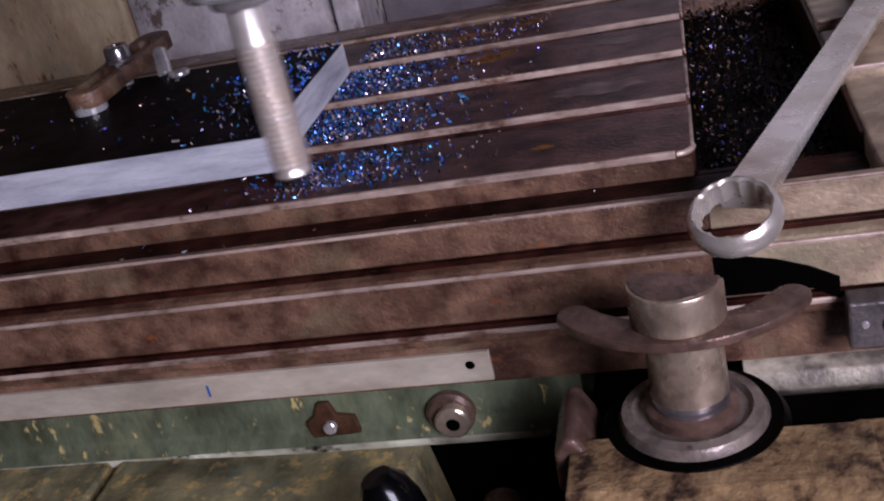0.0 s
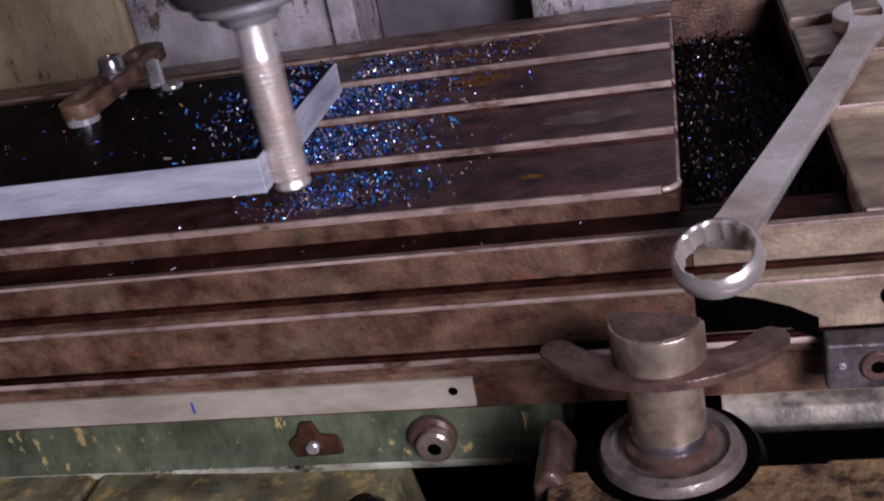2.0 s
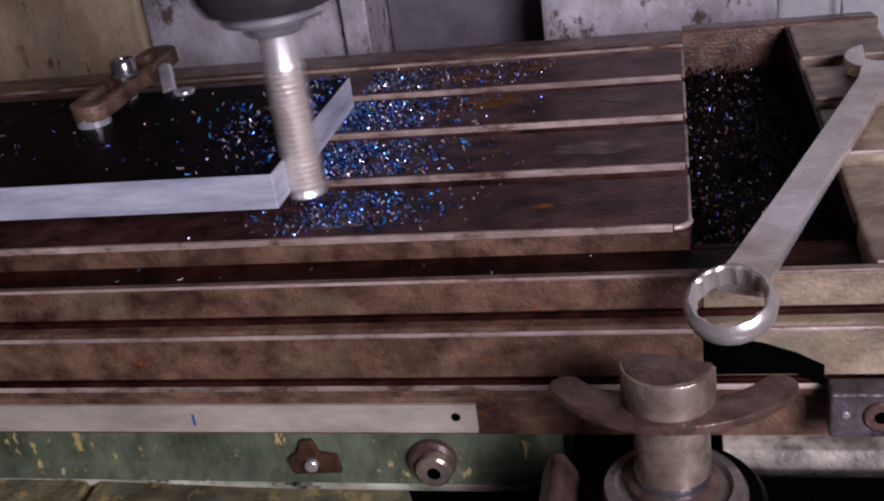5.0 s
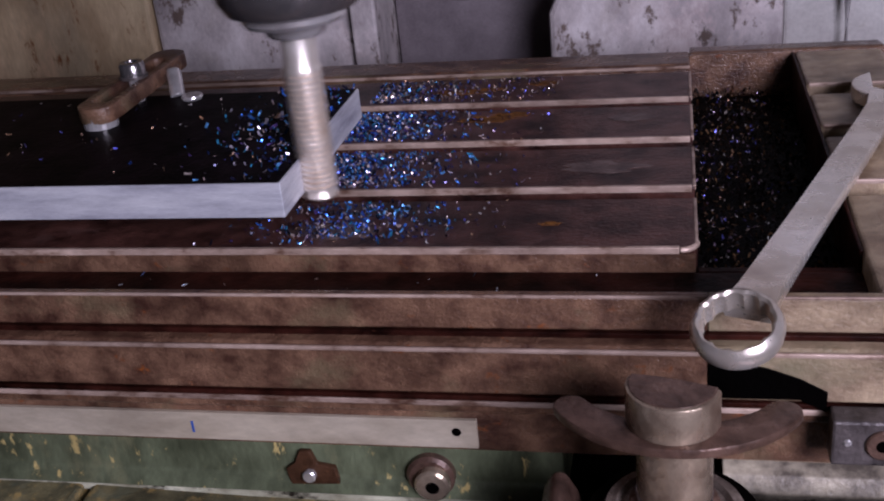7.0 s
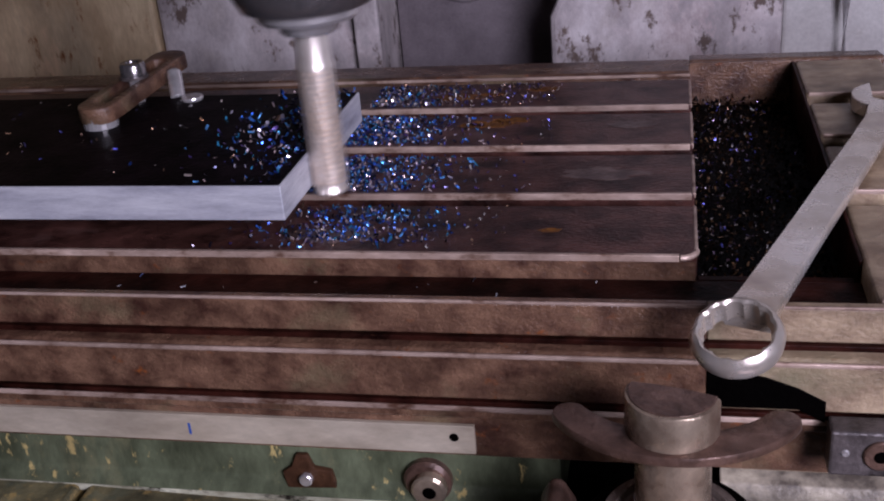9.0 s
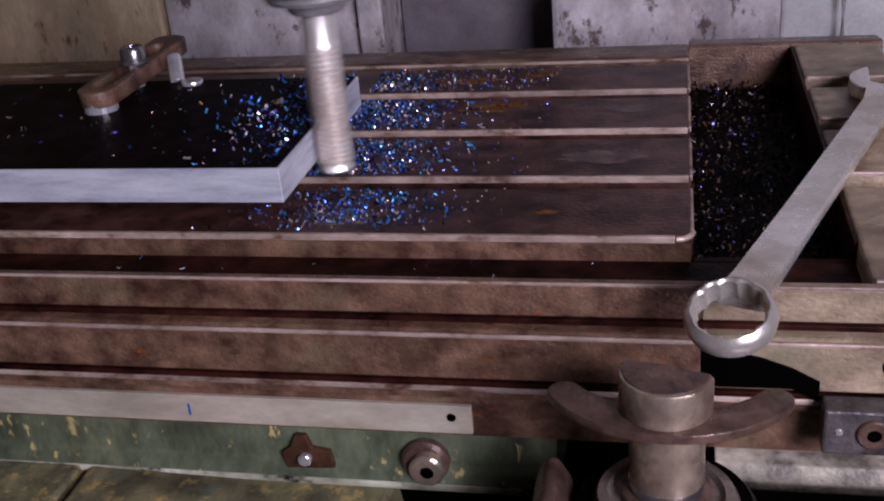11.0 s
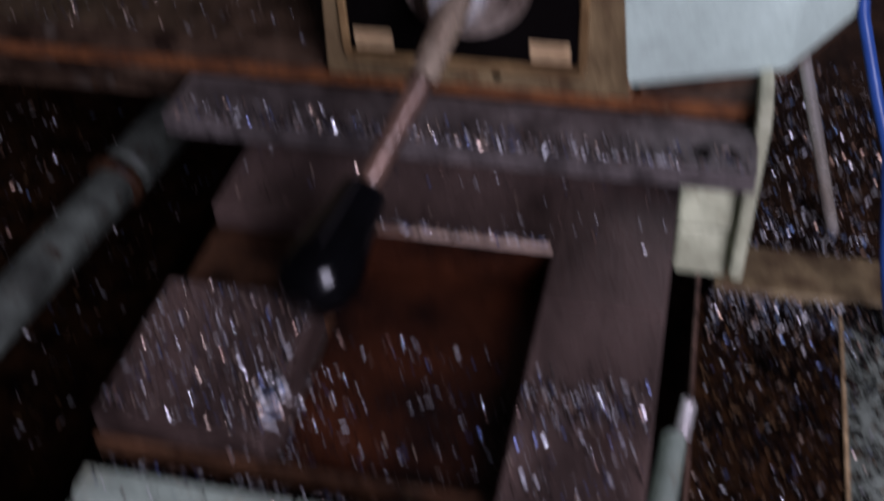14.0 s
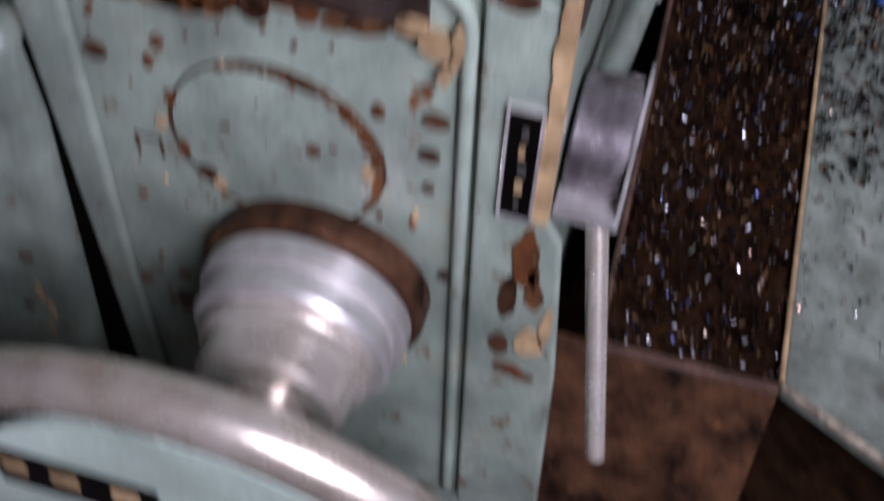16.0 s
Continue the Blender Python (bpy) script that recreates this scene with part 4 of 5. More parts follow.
def knee():
    k = thing("machine_knee", (0.0, -0.43, 0.6), "grey-green knee casting with oily brown ways and front panel", "machine knee")
    zt, yb, yf = 0.7785, -0.3850, -0.5395
    part("way_back", box(-0.107, 0.1006, -0.335, 0.30, 0.755, zt, 0.001), "ways", k)
    part("way_cross", box(-0.107, 0.0535, yb - 0.001, -0.3355, 0.755, zt - 0.0004, 0.0012), "ways", k, "oily scraped cross way")
    part("way_right", box(0.0505, 0.1006, -0.4205, -0.3355, 0.755, zt + 0.0002, 0.0012), "ways", k, "oily scraped right way")
    part("way_right", box(0.0505, 0.1006, yf, -0.4210, 0.755, zt, 0.0012), "ways", k, "scraped right way with its sheen in the colour")
    part("way_left", box(-0.1067, -0.0385, -0.5080, -0.4330, 0.755, zt - 0.0006, 0.0015), "ways", k, "left way strewn with chips")
    part("way_gap", box(-0.1060, -0.0390, -0.4325, yb - 0.0015, 0.752, 0.7675, 0.001), "grime", k)
    part("way_edge", box(-0.0385, 0.0500, yb - 0.0028, yb - 0.0008, zt - 0.003, zt + 0.0002, 0.0006), "edge", k, "bright strip on the edge of the cross way")
    part("recess_floor", box(-0.0384, 0.0504, -0.5075, yb, 0.7516, 0.7545, 0), "rust_pit", k, "rusty sunk recess")
    part("recess_wall", box(-0.0384, 0.0504, yb - 0.0026, yb - 0.0011, 0.7547, 0.7750, 0), "rust_pit", k)
    part("recess_lip", box(-0.107, 0.0502, -0.5120, -0.5085, 0.7516, 0.7680, 0.0015), "grime", k, "rusty front lip of the recess")
    part("gutter", box(-0.104, 0.0502, -0.5322, -0.5128, 0.7516, 0.7590, 0), "black", k, "black gutter full of chips")
    part("core", box(-0.104, 0.0975, -0.5318, 0.40, 0.30, 0.7514, 0.004), "green_knee", k)
    part("front_panel", prism([(-0.1000, 0.7700), (0.0720, 0.7700), (0.0760, 0.40), (-0.1060, 0.40)], "y", KF, -0.5322, 0.002, 2), "green_knee", k, "rust-spotted grey-green front panel")
    # cast rim round the sunk panel
    part("panel_rim", prism([(-0.5322, 0.7680), (-0.5322, 0.7810), (-0.5345, 0.7835), (-0.5440, 0.7830), (-0.5475, 0.7800), (-0.5470, 0.7755), (-0.5410, 0.7700)], "x", -0.0935, 0.0990, 0.001), "green_knee", k, "rounded pale rim of the casting")
    part("left_border", prism([(-0.1010, 0.7705), (-0.0780, 0.7700), (-0.0800, 0.7350), (-0.0885, 0.56), (-0.0920, 0.40), (-0.1080, 0.40), (-0.1030, 0.651)], "y", -0.5465, KF + 0.0002, 0.003, 3), "green_knee", k)
    part("corner_boss", lathe([(0.0, 0.0), (0.0130, 0.0), (0.0130, 0.0050), (0.0115, 0.0072), (0.0085, 0.0078), (0.0070, 0.0030), (0.0, 0.0025)], on_front((-0.0875, KF, 0.7530)), 36), "green_knee", k, "rounded corner boss with a bolt hole", smooth=True)
    # black disc painted for the dark inside of the hole
    part("bolt_hole", lathe([(0, 0), (0.0078, 0), (0.0078, 0.0086), (0.0068, 0.0090), (0, 0.0086)], on_front((-0.0860, KF, 0.7475)), 28), "black", k, "bolt hole drawn as a black disc", smooth=True)
    part("right_border", prism([(0.0700, 0.7705), (0.0990, 0.7705), (0.1000, 0.668), (0.1070, 0.655), (0.1150, 0.56), (0.1215, 0.40), (0.0760, 0.40)], "y", -0.5455, KF + 0.0002, 0.002, 3), "green_knee", k, "flat border of the casting beside the panel")
    part("shelf_slope", prism([(-0.5405, 0.7430), (-0.5412, 0.7430), (-0.5462, 0.7752), (-0.5405, 0.7752)], "x", -0.0740, 0.0520, 0.0008), "ways", k, "greasy rusted slope under the rim")
    bead = [(0.040, -0.5418, 0.7690), (0.046, -0.5418, 0.7685)] + [(0.047 + 0.019 * math.sin(radians(15 * q)), -0.5418, 0.7495 + 0.019 * math.cos(radians(15 * q))) for q in range(1, 7)] + [(0.0662, -0.5418, 0.70), (0.0668, -0.5418, 0.62), (0.0690, -0.5418, 0.41)]
    part("panel_bead", tube(bead, 0.0030), "green_knee", k, smooth=True)
    for q, (x, z, rx, rz) in enumerate(((0.0560, 0.7420, 0.0075, 0.0060), (0.0625, 0.7440, 0.0030, 0.0100), (0.0470, 0.7490, 0.0060, 0.0030), (0.0585, 0.7310, 0.0030, 0.0050))):
        part("chipped_corner", blob_y(x, z, rx, rz, -0.5458, KF + 0.0002, 60 + q), "cream", k, "bare chipped filler")
    rnd = random.Random(77)
    for q in range(40):                       # ragged rust along the foot of the slope
        x = rnd.uniform(-0.076, 0.050)
        part("rust_run", blob_y(x, 0.7435 - 0.004 * math.sin((x + 0.08) * 40) - rnd.random() ** 2 * 0.007, rnd.uniform(0.003, 0.011), rnd.uniform(0.0012, 0.0042), KF - 0.0011, KF + 0.0002, 200 + q, 14), "rust_patchy" if q % 3 else "rust", k)
    # old round cover
    cx, cz = -0.0080, 0.6690
    part("seal_ring", lathe([(0.0432, 0), (0.0432, 0.0010), (0.0442, 0.0011), (0.0442, 0)], on_front((cx, KF, cz)), 64), "grime", k, "dirty joint of an old round cover", smooth=True)
    part("round_cover", disc_y(cx, KF - 0.0008, cz, 0.0430, 0.001, 0.0004, 64), "green_knee", k)
    for q in range(26):
        a = radians(-32 + 148 * q / 25)
        w = math.sin(math.pi * (q + 1) / 27)
        part("rust_scab", blob_y(cx + (0.0425 - 0.0015 * w) * math.cos(a), cz + (0.0425 - 0.0015 * w) * math.sin(a), 0.0022 + 0.0030 * w * rnd.random(), 0.0016 + 0.0030 * w * rnd.random(), KF - 0.0013, KF, 300 + q, 12), "rust", k)
    for x, z, rx, rz in ((0.0809, 0.7699, 0.0068, 0.0046), (-0.0761, 0.7020, 0.0050, 0.0044), (0.0556, 0.7049, 0.0052, 0.0040), (0.0534, 0.6859, 0.0042, 0.0036), (0.0533, 0.6673, 0.0024, 0.0024), (-0.0401, 0.6449, 0.0046, 0.0042), (-0.0868, 0.5512, 0.0044, 0.0036), (-0.0679, 0.5415, 0.0044, 0.0036), (0.0610, 0.6134, 0.0024, 0.0034), (-0.0093, 0.7403, 0.0055, 0.0068), (0.0900, 0.5600, 0.0034, 0.0028), (0.1010, 0.5560, 0.0055, 0.0030), (0.0690, 0.5950, 0.0018, 0.0030)):
        y = -0.5455 if x > 0.07 else KF - 0.0008
        b = lathe([(1, 0), (1, 0.0009), (0.85, 0.0013), (0.6, 0.0004), (0, 0.0002)], Matrix.Translation((x, y, z)) @ Matrix.Rotation(radians(90), 4, "X") @ Matrix.Diagonal((rx, rz, 1, 1)), 20)
        part("screw_recess", b, "grime", k, smooth=True)
    for x0, x1, z0, z1 in ((-0.0705, -0.0690, 0.6465, 0.6580), (-0.0600, -0.0585, 0.6465, 0.6580), (-0.0690, -0.0600, 0.6565, 0.6580)):
        part("stamped_mark", box(x0, x1, KF - 0.0006, KF + 0.0004, z0, z1, 0.0002), "grime", k)
    # label
    lab = part("label_plate", box(0.0818, 0.0934, -0.5470, -0.5455, 0.6690, 0.7255, 0.0004), "plate_black", k, "small black instruction plate")
    for b in ((0.0808, 0.0822, 0.6680, 0.7265), (0.0930, 0.0944, 0.6680, 0.7265), (0.0822, 0.0930, 0.7250, 0.7266), (0.0822, 0.0930, 0.6680, 0.6694)):
        part("label_frame", box(b[0], b[1], -0.5476, -0.5455, b[2], b[3], 0.0003), "steel", lab)
    for q in range(5):
        part("caption_bar", box(0.0868 - 0.0004 * (q % 2), 0.0888 + 0.0006 * (q % 3), -0.5473, -0.5469, 0.6750 + q * 0.0092, 0.6800 + q * 0.0092, 0), "cream" if q % 2 else "holder", lab)
    left = [(0.0962 - 0.0016 * abs(math.sin(7 * u)) - 0.0012 * math.sin(19 * u) ** 2 - 0.0015 * u, 0.7790 - 0.1110 * u) for u in [q / 18 for q in range(19)]]
    part("worn_edge", prism(left + [(0.1004, 0.668), (0.0994, 0.7790)], "y", -0.5468, -0.5400, 0), "cream", k, "bare worn corner of the casting")
    for q, (x, z, rx, rz, m) in enumerate(((0.0945, 0.6440, 0.0065, 0.022, "rust"), (0.0900, 0.6150, 0.0045, 0.018, "grime"), (0.1000, 0.6200, 0.0055, 0.012, "rust_patchy"), (0.1010, 0.5850, 0.0080, 0.012, "cream"), (0.1070, 0.6000, 0.0030, 0.020, "cream"), (0.0880, 0.5800, 0.0055, 0.011, "grime"), (0.0930, 0.5600, 0.0080, 0.005, "rust"), (0.0960, 0.7350, 0.0015, 0.010, "cream"), (0.0990, 0.6330, 0.003, 0.008, "grime"))):
        part("paint_flake", blob_y(x, z, rx, rz, -0.5464, -0.5452, 40 + q), m, k, "bare flaked paint" if m == "cream" else "rust scab")
    for q in range(84):
        x, z = rnd.uniform(-0.078, 0.060), rnd.uniform(0.53, 0.737)
        r = 0.0005 + 0.0026 * rnd.random() ** 2
        if (x - 0.005) ** 2 + (z - 0.59) ** 2 > 0.056 ** 2:
            part("rust_spot", blob_y(x, z, r * rnd.uniform(0.8, 1.8), r * rnd.uniform(0.8, 2.2), KF - 0.0012, KF + 0.0002, 100 + q, 10), "rust" if q % 6 else "cream", k)
    # side cover, parted from the panel by a dark joint
    part("side_cover", prism([(-0.32, 0.36), (-0.32, 0.63), (-0.26, 0.672), (-0.1060, 0.7100), (-0.1060, 0.66), (-0.1240, 0.47), (-0.1300, 0.36)], "y", -0.556, -0.525, 0.012, 5), "green_knee", k, "rounded green side cover", smooth=True)
    part("joint", prism([(-0.1062, 0.70), (-0.1030, 0.70), (-0.1020, 0.65), (-0.1070, 0.47), (-0.1100, 0.36), (-0.1300, 0.36), (-0.1240, 0.47)], "y", -0.5440, -0.5330, 0), "black", k, "dark joint beside the side cover")
    for q, (x, z, r) in enumerate(((-0.138, 0.566, 0.0048), (-0.124, 0.662, 0.0036), (-0.150, 0.520, 0.0040), (-0.166, 0.600, 0.0030))):
        part("rust_spot", blob_y(x, z, r, r * 0.9, -0.5566, -0.5552, 500 + q, 14), "grime", k)
    for q, (x, z) in enumerate(((-0.1400, 0.535), (-0.1370, 0.520), (-0.1430, 0.500))):
        part("paint_flake", blob_y(x, z, 0.0022, 0.009, -0.5565, -0.5552, 520 + q, 14), "cream", k)
    # lever drum beside the casting
    drum = part("lever_drum", lathe([(0, 0), (0.0265, 0), (0.0280, 0.0012), (0.0280, 0.0235), (0.0265, 0.0245), (0, 0.0245)], Matrix.Translation((0.0995, -0.4790, 0.6490)) @ Matrix.Rotation(radians(90), 4, "Y"), 48), "drum", k, "dark oily lever drum", smooth=True)
    part("drum_cap", box(0.0990, 0.1250, -0.5180, -0.4980, 0.6375, 0.6440, 0.0008), "steel", drum, "bright cap of the drum")
    part("side_plate", prism([(-0.5180, 0.6380), (-0.5130, 0.6600), (-0.4700, 0.6790), (-0.4520, 0.6700), (-0.4700, 0.6300)], "x", 0.1242, 0.1262, 0.0005), "steel", drum)
    part("drum_shaft", rod((0.1075, -0.4600, 0.6620), (0.1130, -0.3650, 0.6330), 0.0070, 0.0065), "green_knee", drum, smooth=True)
    part("shaft_pin", rod((0.1170, -0.3560, 0.6250), (0.1190, -0.3440, 0.6420), 0.0046, 0.0042), "steel", drum, smooth=True)
    part("lever_rod", rod((0.1162, -0.5080, 0.6400), (0.1410, -0.5700, 0.5445), 0.0050, 0.0044), "spanner", drum, "bright chrome lever rod", smooth=True)


knee()


def handwheel():
    w = thing("handwheel", (0.005, -0.60, 0.59), "polished steel handwheel with stepped hub and dial", "handwheel")
    ax, az = 0.0050, 0.5900
    to = on_front((ax, KF, az))
    part("hub_base", lathe([(0, 0), (0.0505, 0), (0.0505, 0.012), (0.0480, 0.0140), (0, 0.0140)], to, 64), "grime", w, "greasy brown hub collar", smooth=True)
    part("dial", lathe([(0, 0.0145), (0.0450, 0.0145), (0.0468, 0.0165), (0.0468, 0.0250), (0.0452, 0.0265), (0.0418, 0.0270), (0.0412, 0.0310), (0.0432, 0.0325), (0.0438, 0.0390), (0.0420, 0.0410), (0.0385, 0.0415), (0, 0.0415)], to, 72), "dial_steel", w, "grooved steel dial", smooth=True)
    part("hub", lathe([(0, 0.0420), (0.0360, 0.0420), (0.0375, 0.0445), (0.0372, 0.0490), (0.0335, 0.0510), (0.0325, 0.0640), (0.0290, 0.0680), (0.0180, 0.0690), (0.018, 0.1050), (0, 0.1050)], to, 56), "spanner", w, "worn stepped steel hub", smooth=True)
    c = Vector((-0.0120, -0.6500, 0.5270))
    R, r = 0.1290, 0.0115
    prof = [(R + r * math.cos(2 * math.pi * k / 20), r * math.sin(2 * math.pi * k / 20)) for k in range(21)]
    back = Matrix.Translation(c) @ Matrix.Rotation(radians(90), 4, "X")
    part("rim", lathe(prof, back, 96), "spanner", w, "polished steel rim", smooth=True)
    part("web", lathe([(0.0, -0.004), (0.105, -0.003), (0.105, 0.004), (0.0, 0.005)], back, 64), "green_pale", w, smooth=True)
    for q in range(3):
        b = box(0.060, 0.121, -0.009, 0.009, -0.004, 0.004, 0.002)
        b.transform(back @ Matrix.Rotation(radians(215 + 120 * q), 4, "Z"))
        part("spoke", b, "green_pale", w)
    dial = part("dial_plate", box(-0.0960, -0.0230, -0.6570, -0.6535, 0.5560, 0.5850, 0.0006), "plate_black", w, "black plate with cream lettering bars")
    for q, (x0, x1) in enumerate(((-0.0900, -0.0800), (-0.0690, -0.0570), (-0.0420, -0.0300))):
        part("lettering_bar", box(x0, x1, -0.6577, -0.6569, 0.5715, 0.5815 - 0.001 * (q % 2), 0), "cream", dial)
    return w


handwheel()

# ---- lower tray and floor-side things ----


def lower():
    t = thing("chip_tray", (0.2, 0.0, 0.45), "oily rusty chip tray beside the knee", "chip tray")
    part("tray_floor", prism([(0.1330, -0.449), (0.2370, -0.449), (0.2390, -0.0650), (0.1260, -0.0650)], "z", 0.43, 0.45, 0.002), "tray", t)
    part("inner_rim", rod((0.1335, -0.449, 0.4515), (0.1265, -0.030, 0.4515), 0.0022), "rusty_steel", t, "thin rusty inner rim")
    part("cross_bar", prism([(-0.0620, 0.43), (-0.0620, 0.4515), (-0.0560, 0.4560), (-0.0060, 0.4560), (-0.0030, 0.4500), (-0.0030, 0.43)], "x", 0.1400, 0.2900, 0.001), "box_paint", t, "dirty painted cross bar behind the tray")
    part("upper_floor", box(0.11, 0.60, -0.0028, 0.60, 0.42, 0.44, 0.002), "tray", t)
    part("tray_front", prism([(-0.4480, 0.4505), (-0.4480, 0.43), (-0.5100, 0.30), (-0.5180, 0.30), (-0.4545, 0.4515)], "x", 0.09, 0.2368, 0.001), "grime", t)
    part("tray_lip", box(0.1340, 0.2368, -0.4545, -0.4485, 0.4495, 0.4545, 0.001), "rusty_steel", t, "narrow lip of the tray")
    part("side_wall", prism([(0.2375, -0.4485), (0.62, -0.66), (0.62, 0.05), (0.285, 0.05), (0.2850, -0.0020), (0.2930, -0.0650), (0.2395, -0.0655)], "z", 0.44, 0.4550, 0.003), "ledge", t, "grey-green base ledge")
    part("wall_lip", rod((0.2378, -0.4500, 0.4545), (0.62, -0.6615, 0.4545), 0.0030), "rail_grey", t, "pale lip of the base ledge")
    part("inner_lip", rod((0.2376, -0.448, 0.4535), (0.2396, -0.066, 0.4535), 0.0018), "cream", t)
    part("ledge_body", prism([(0.2475, -0.42), (0.60, -0.60), (0.60, 0.04), (0.295, 0.04), (0.300, -0.06)], "z", 0.0, 0.4395, 0.002), "tray", t)
    part("left_floor", box(-0.8, -0.325, -0.60, 0.5, 0.42, 0.45, 0.002), "tray", t)
    b = machine
    part("plinth", box(-0.6, 0.24, -0.36, 0.75, 0.0, 0.25, 0.02), "grime", b)
    part("foot", box(0.62, 0.7, -0.40, 0.75, 0.0, 0.12, 0.01), "green_knee", b)
    s = thing("telescopic_shaft", (-0.25, -0.2, 0.66), "grey-green telescopic shaft running under the saddle", "drive shaft")
    part("tube", rod((-0.2780, -0.460, 0.66), (-0.2480, -0.190, 0.66), 0.0150), "shaft_paint", s, smooth=True)
    part("sleeve", rod((-0.2530, -0.235, 0.66), (-0.2300, -0.030, 0.66), 0.0175), "shaft_paint", s, smooth=True)
    part("clamp_ring", rod((-0.2555, -0.250, 0.66), (-0.2545, -0.240, 0.66), 0.0195), "grime", s, smooth=True)
    r = thing("loose_rod", (0.23, 0.04, 0.45), "thin bright steel rod leaning in the chips", "rod")
    part("rod", rod((0.2375, 0.0390, 0.4480), (0.1800, 0.0800, 0.6250), 0.0056), "spanner", r, smooth=True)
    part("tip", rod((0.2378, 0.0386, 0.4430), (0.2370, 0.0394, 0.4500), 0.0056), "steel", r, smooth=True)
    c = part("blue_cable", tube([(0.2790, -0.1030, 0.4590), (0.2680, -0.0920, 0.4850), (0.2593, -0.0800, 0.5208), (0.2520, -0.0620, 0.5650), (0.2460, -0.0500, 0.5992), (0.2324, -0.0300, 0.6316), (0.2150, 0.0, 0.68), (0.2000, 0.08, 0.78)], 0.0046, 14), "blue", smooth=True)
    tagged(c, "blue plastic cable hanging beside the tray", "cable")


lower()

# ---- chips ----


def scatter(n, f):
    rnd = random.Random(n)
    return [f(rnd) for _ in range(n)]


def loose_chips():
    def slot_z(y):
        return 0.9665 if any(a < y < a + 0.018 for a in (0.072, 0.162, 0.252)) else 1.0

    def near_cut(r):
        u = r.random()
        if u < 0.42:
            y = r.uniform(0.094, 0.160)
        elif u < 0.74:
            y = r.uniform(0.184, 0.250)
        elif u < 0.90:
            y = r.uniform(0.014, 0.068)
        else:
            y = r.uniform(0.275, 0.33)
        x = -0.262 + abs(r.gauss(0, 0.042)) if y > 0.08 else -0.208 + r.gauss(0, 0.026)
        return x, y, slot_z(y)

    def far_cut(r):
        x, y = -0.255 + r.random() ** 1.6 * 0.15, r.choice((r.uniform(0.0, 0.33), r.uniform(0.275, 0.335)))
        return x, y, slot_z(y)

    moving.append(chips("blued_chips", "chips_blue", scatter(3500, near_cut), "blue and violet steel chips on the table", 0.0021))
    moving.append(chips("straw_chips", "chips_bronze", scatter(760, far_cut), "straw and silver steel chips on the table", 0.0022))

    def on_plate(r):
        x = -0.245 - abs(r.gauss(0, 0.034))
        return x, min(0.186, max(0.01, r.gauss(0.11, 0.05))), PLATE_TOP + 0.0004

    moving.append(chips("plate_chips", "chips_blue", scatter(420, on_plate), "blue steel chips on the black plate", 0.0027))
    moving.append(chips("stray_chips", "chips_bronze", scatter(60, lambda r: (r.uniform(-0.5, -0.25), r.uniform(0.01, 0.185), PLATE_TOP + 0.0004)), "stray silver chips on the plate"))
    moving.append(chips("front_chips", "chips_blue", scatter(120, lambda r: (r.gauss(-0.235, 0.03), r.uniform(0.002, 0.06), 1.0)), "blue chips before the plate"))
    moving.append(chips("trough_chips", "chips_grey", scatter(26, lambda r: (r.uniform(-0.35, 0.0), r.uniform(-0.045, -0.004), 0.985)), "few chips in the front trough", 0.0018))
    # chips kept near black, carrying the pit's shade in their colour
    moving.append(chips("pit_chips", "chips_dark", scatter(3000, lambda r: (r.uniform(0.002, 0.084), r.uniform(0.008, 0.386), 0.9602 + 0.009 * r.random())), "near-black chips filling the end pit", 0.0026))
    moving.append(chips("pit_sparkle", "chips_bronze", scatter(520, lambda r: (r.uniform(0.003, 0.082) * r.uniform(0.5, 1), r.uniform(0.01, 0.38), 0.968)), "bright chips among dark ones", 0.0018))
    moving.append(chips("flange_chips", "chips_grey", scatter(700, lambda r: (r.uniform(-0.145, 0.13), -0.2625 + 0.016 * r.random() ** 1.4, 0.7905)), "grey chips along the saddle flange", 0.0015))
    moving.append(chips("hem_chips", "chips_grey", scatter(260, lambda r: (r.uniform(-0.12, 0.1), -0.2630 + 0.003 * r.random(), 0.7906)), "line of grey chips under the flange", 0.0022))
    moving.append(chips("skirt_chips", "chips_grey", scatter(700, lambda r: (r.uniform(-0.4, -0.09), r.uniform(-0.204, -0.132), 0.8012)), "grey chips on the lower flange", 0.0014))

    def on_knee(r):
        u = r.random()
        if u < 0.16:
            x, y = r.uniform(0.052, 0.099), r.gauss(-0.470, 0.007)
        elif u < 0.30:
            x, y = r.uniform(0.052, 0.099), r.uniform(-0.538, -0.46)
        elif u < 0.62:
            x, y = r.uniform(-0.105, -0.040), r.uniform(-0.506, -0.435)
        elif u < 0.74:
            x, y = r.gauss(-0.0400, 0.005), r.gauss(-0.485, 0.015)
        elif u < 0.95:
            return r.uniform(-0.037, 0.049), -0.506 + 0.075 * r.random() ** 1.7, 0.7546
        else:
            x, y = r.uniform(-0.105, 0.099), r.uniform(-0.385, -0.34)
        return (x, max(-0.538, y), 0.7785) if x < -0.0390 and y < -0.433 or x > 0.051 or y > -0.385 else (x, y, 0.7547)

    chips("knee_chips", "chips_grey", scatter(2600, on_knee), "grey chips scattered over the knee ways", 0.0014)
    chips("way_edge_chips", "chips_grey", scatter(240, lambda r: (r.uniform(-0.038, 0.049), r.gauss(-0.3860, 0.0010), 0.7787)), "bright chips along the cross way edge", 0.0014)
    chips("heaped_chips", "chips_bright", scatter(46, lambda r: (r.gauss(-0.0385, 0.0035), r.gauss(-0.4900, 0.008), 0.7790)), "little heap of bright chips", 0.0034)
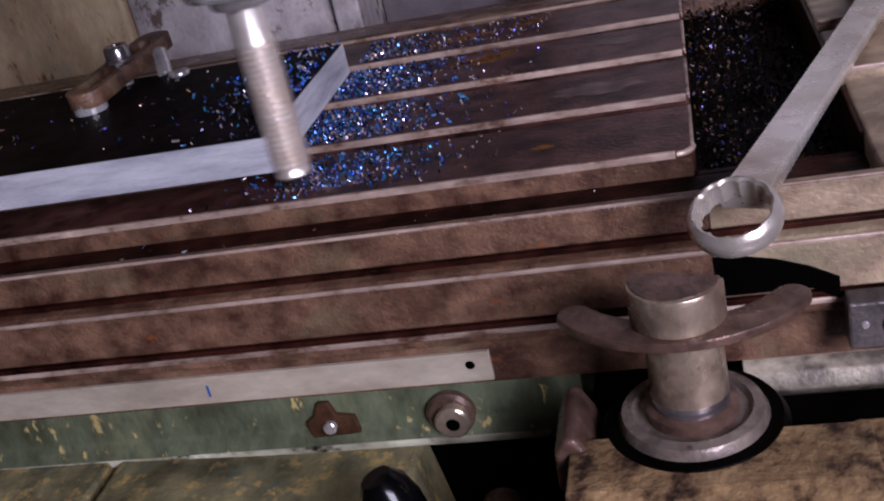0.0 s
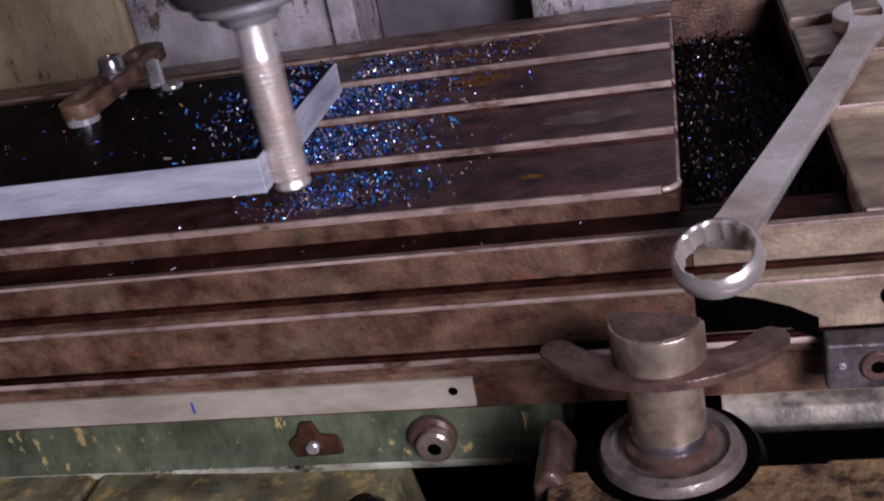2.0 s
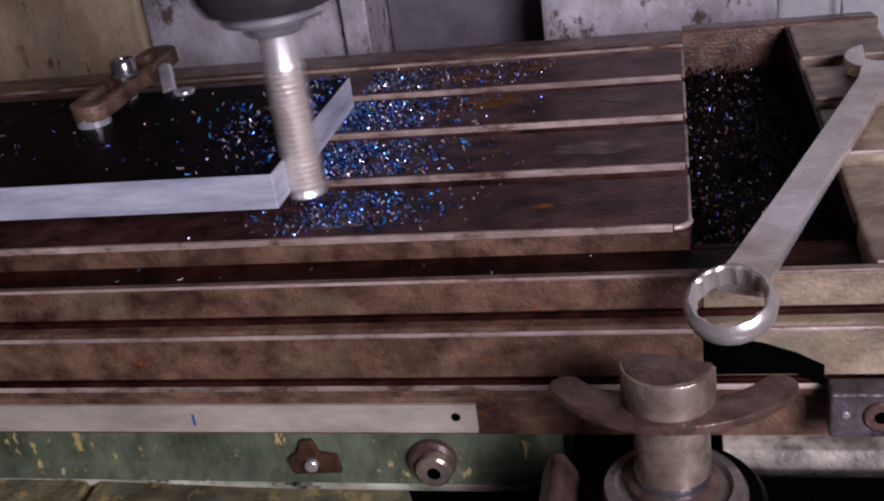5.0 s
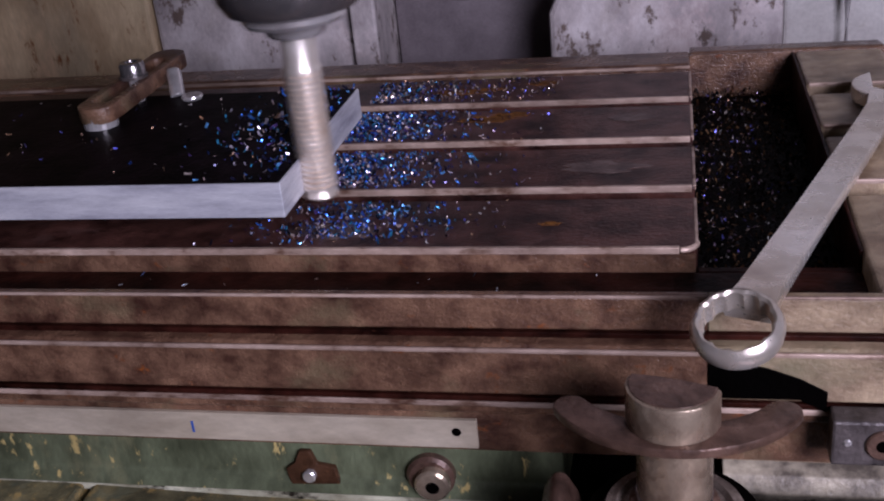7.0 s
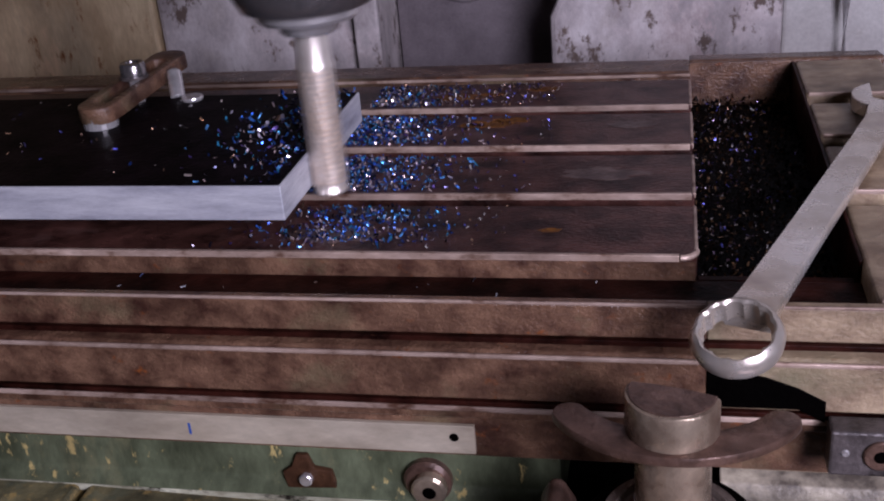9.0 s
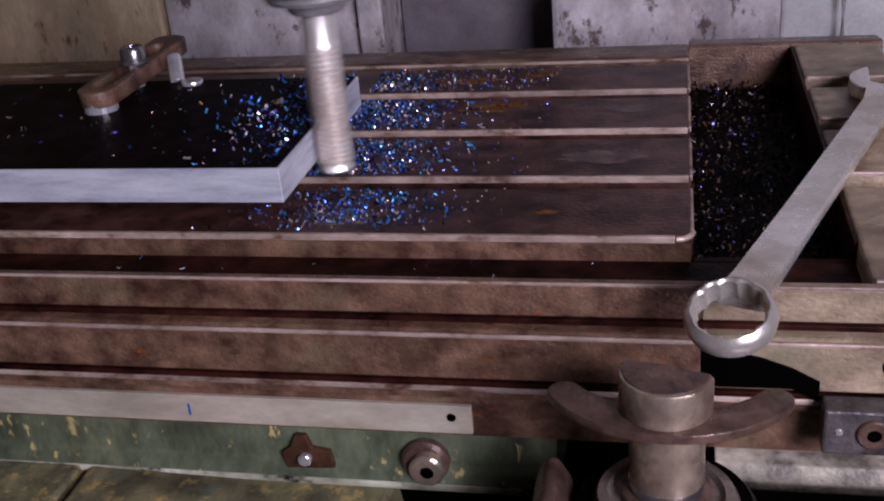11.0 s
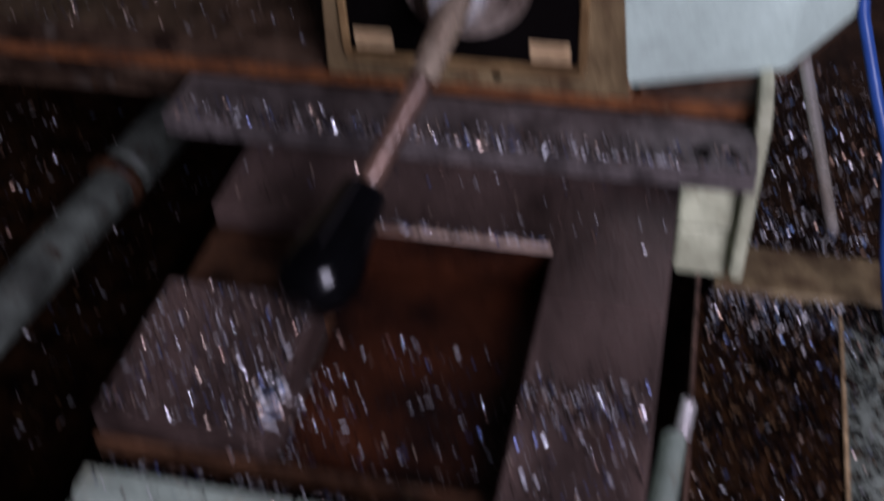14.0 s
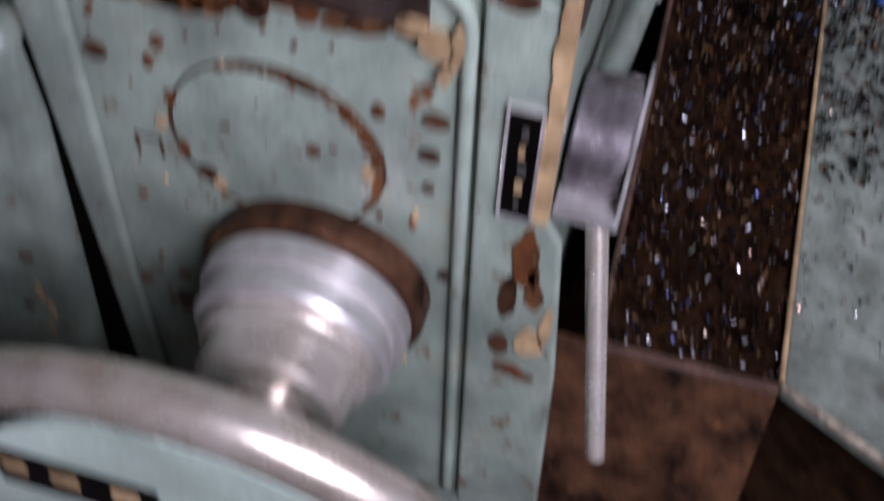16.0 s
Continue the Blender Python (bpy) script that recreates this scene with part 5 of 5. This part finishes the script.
    chips("gutter_chips", "chips_grey", scatter(900, lambda r: (r.uniform(-0.103, 0.050), r.uniform(-0.531, -0.514), 0.7592)), "chips lying in the black gutter", 0.0020)
    chips("rim_chips", "chips_grey", scatter(60, lambda r: (r.uniform(-0.09, 0.05), r.uniform(-0.546, -0.534), 0.7835)), "chips on the panel rim", 0.0012)
    # dark chips crowd the tray's back, standing in for the shade there
    chips("tray_chips", "chips_dark", scatter(3200, lambda r: (r.uniform(0.135, 0.236), -0.067 - 0.38 * r.random() ** 1.6, 0.45 + 0.003 * r.random())), "dark chips covering the tray", 0.0034)
    chips("tray_sparkle", "chips_grey", scatter(1050, lambda r: (r.uniform(0.135, 0.236), -0.067 - 0.38 * r.random() ** 1.3, 0.453)), "bright chips strewn over the tray", 0.0024)
    chips("bank_chips", "chips_bright", scatter(620, lambda r: (r.uniform(0.135, 0.30), -0.066 - abs(r.gauss(0, 0.026)), 0.4565)), "bright chips banked against the cross bar", 0.0026)
    chips("shelf_chips", "chips_bright", scatter(2600, lambda r: (r.uniform(0.14, 0.40), -0.001 + 0.30 * r.random() ** 1.3, 0.441 + 0.012 * r.random())), "heap of chips behind the tray", 0.0028)
    chips("shelf_dark_chips", "chips_dark", scatter(2600, lambda r: (r.uniform(0.14, 0.40), r.uniform(0.0, 0.30), 0.441 + 0.010 * r.random())), "dark chips in the heap behind the tray", 0.0034)
    chips("wall_chips", "chips_grey", scatter(1300, lambda r: (0.242 + r.random() ** 1.3 * 0.20, -0.068 - 0.34 * r.random() ** 2.4, 0.4555)), "chips strewn on the base ledge", 0.0022)
    chips("wall_dark_chips", "chips_dark", scatter(4200, lambda r: (0.242 + r.random() ** 1.2 * 0.24, -0.067 - 0.22 * r.random() ** 3.0, 0.4555)), "dark chips lying on the base ledge", 0.0036)
    chips("left_chips", "chips_dark", scatter(2200, lambda r: (r.uniform(-0.62, -0.328), r.uniform(-0.55, 0.2), 0.451 + 0.005 * r.random())), "dark chips heaped beside the knee", 0.0038)
    chips("left_sparkle", "chips_bright", scatter(700, lambda r: (r.uniform(-0.60, -0.328), r.uniform(-0.55, 0.1), 0.455)), "straw chips among dark ones", 0.0034)


loose_chips()

# ---- what moves ----


def motions():
    for ob in moving:
        base = ob.matrix_basis.copy()
        walk(ob, [(t, Matrix.Translation((0, -FEED * t, 0)) @ base) for t in range(0, 17, 2)])
    base = tool.matrix_basis.copy()
    rows = [(k / 15, base @ Matrix.Rotation(radians(-TURN * k), 4, "Z")) for k in range(241)]
    walk(tool, rows)


motions()
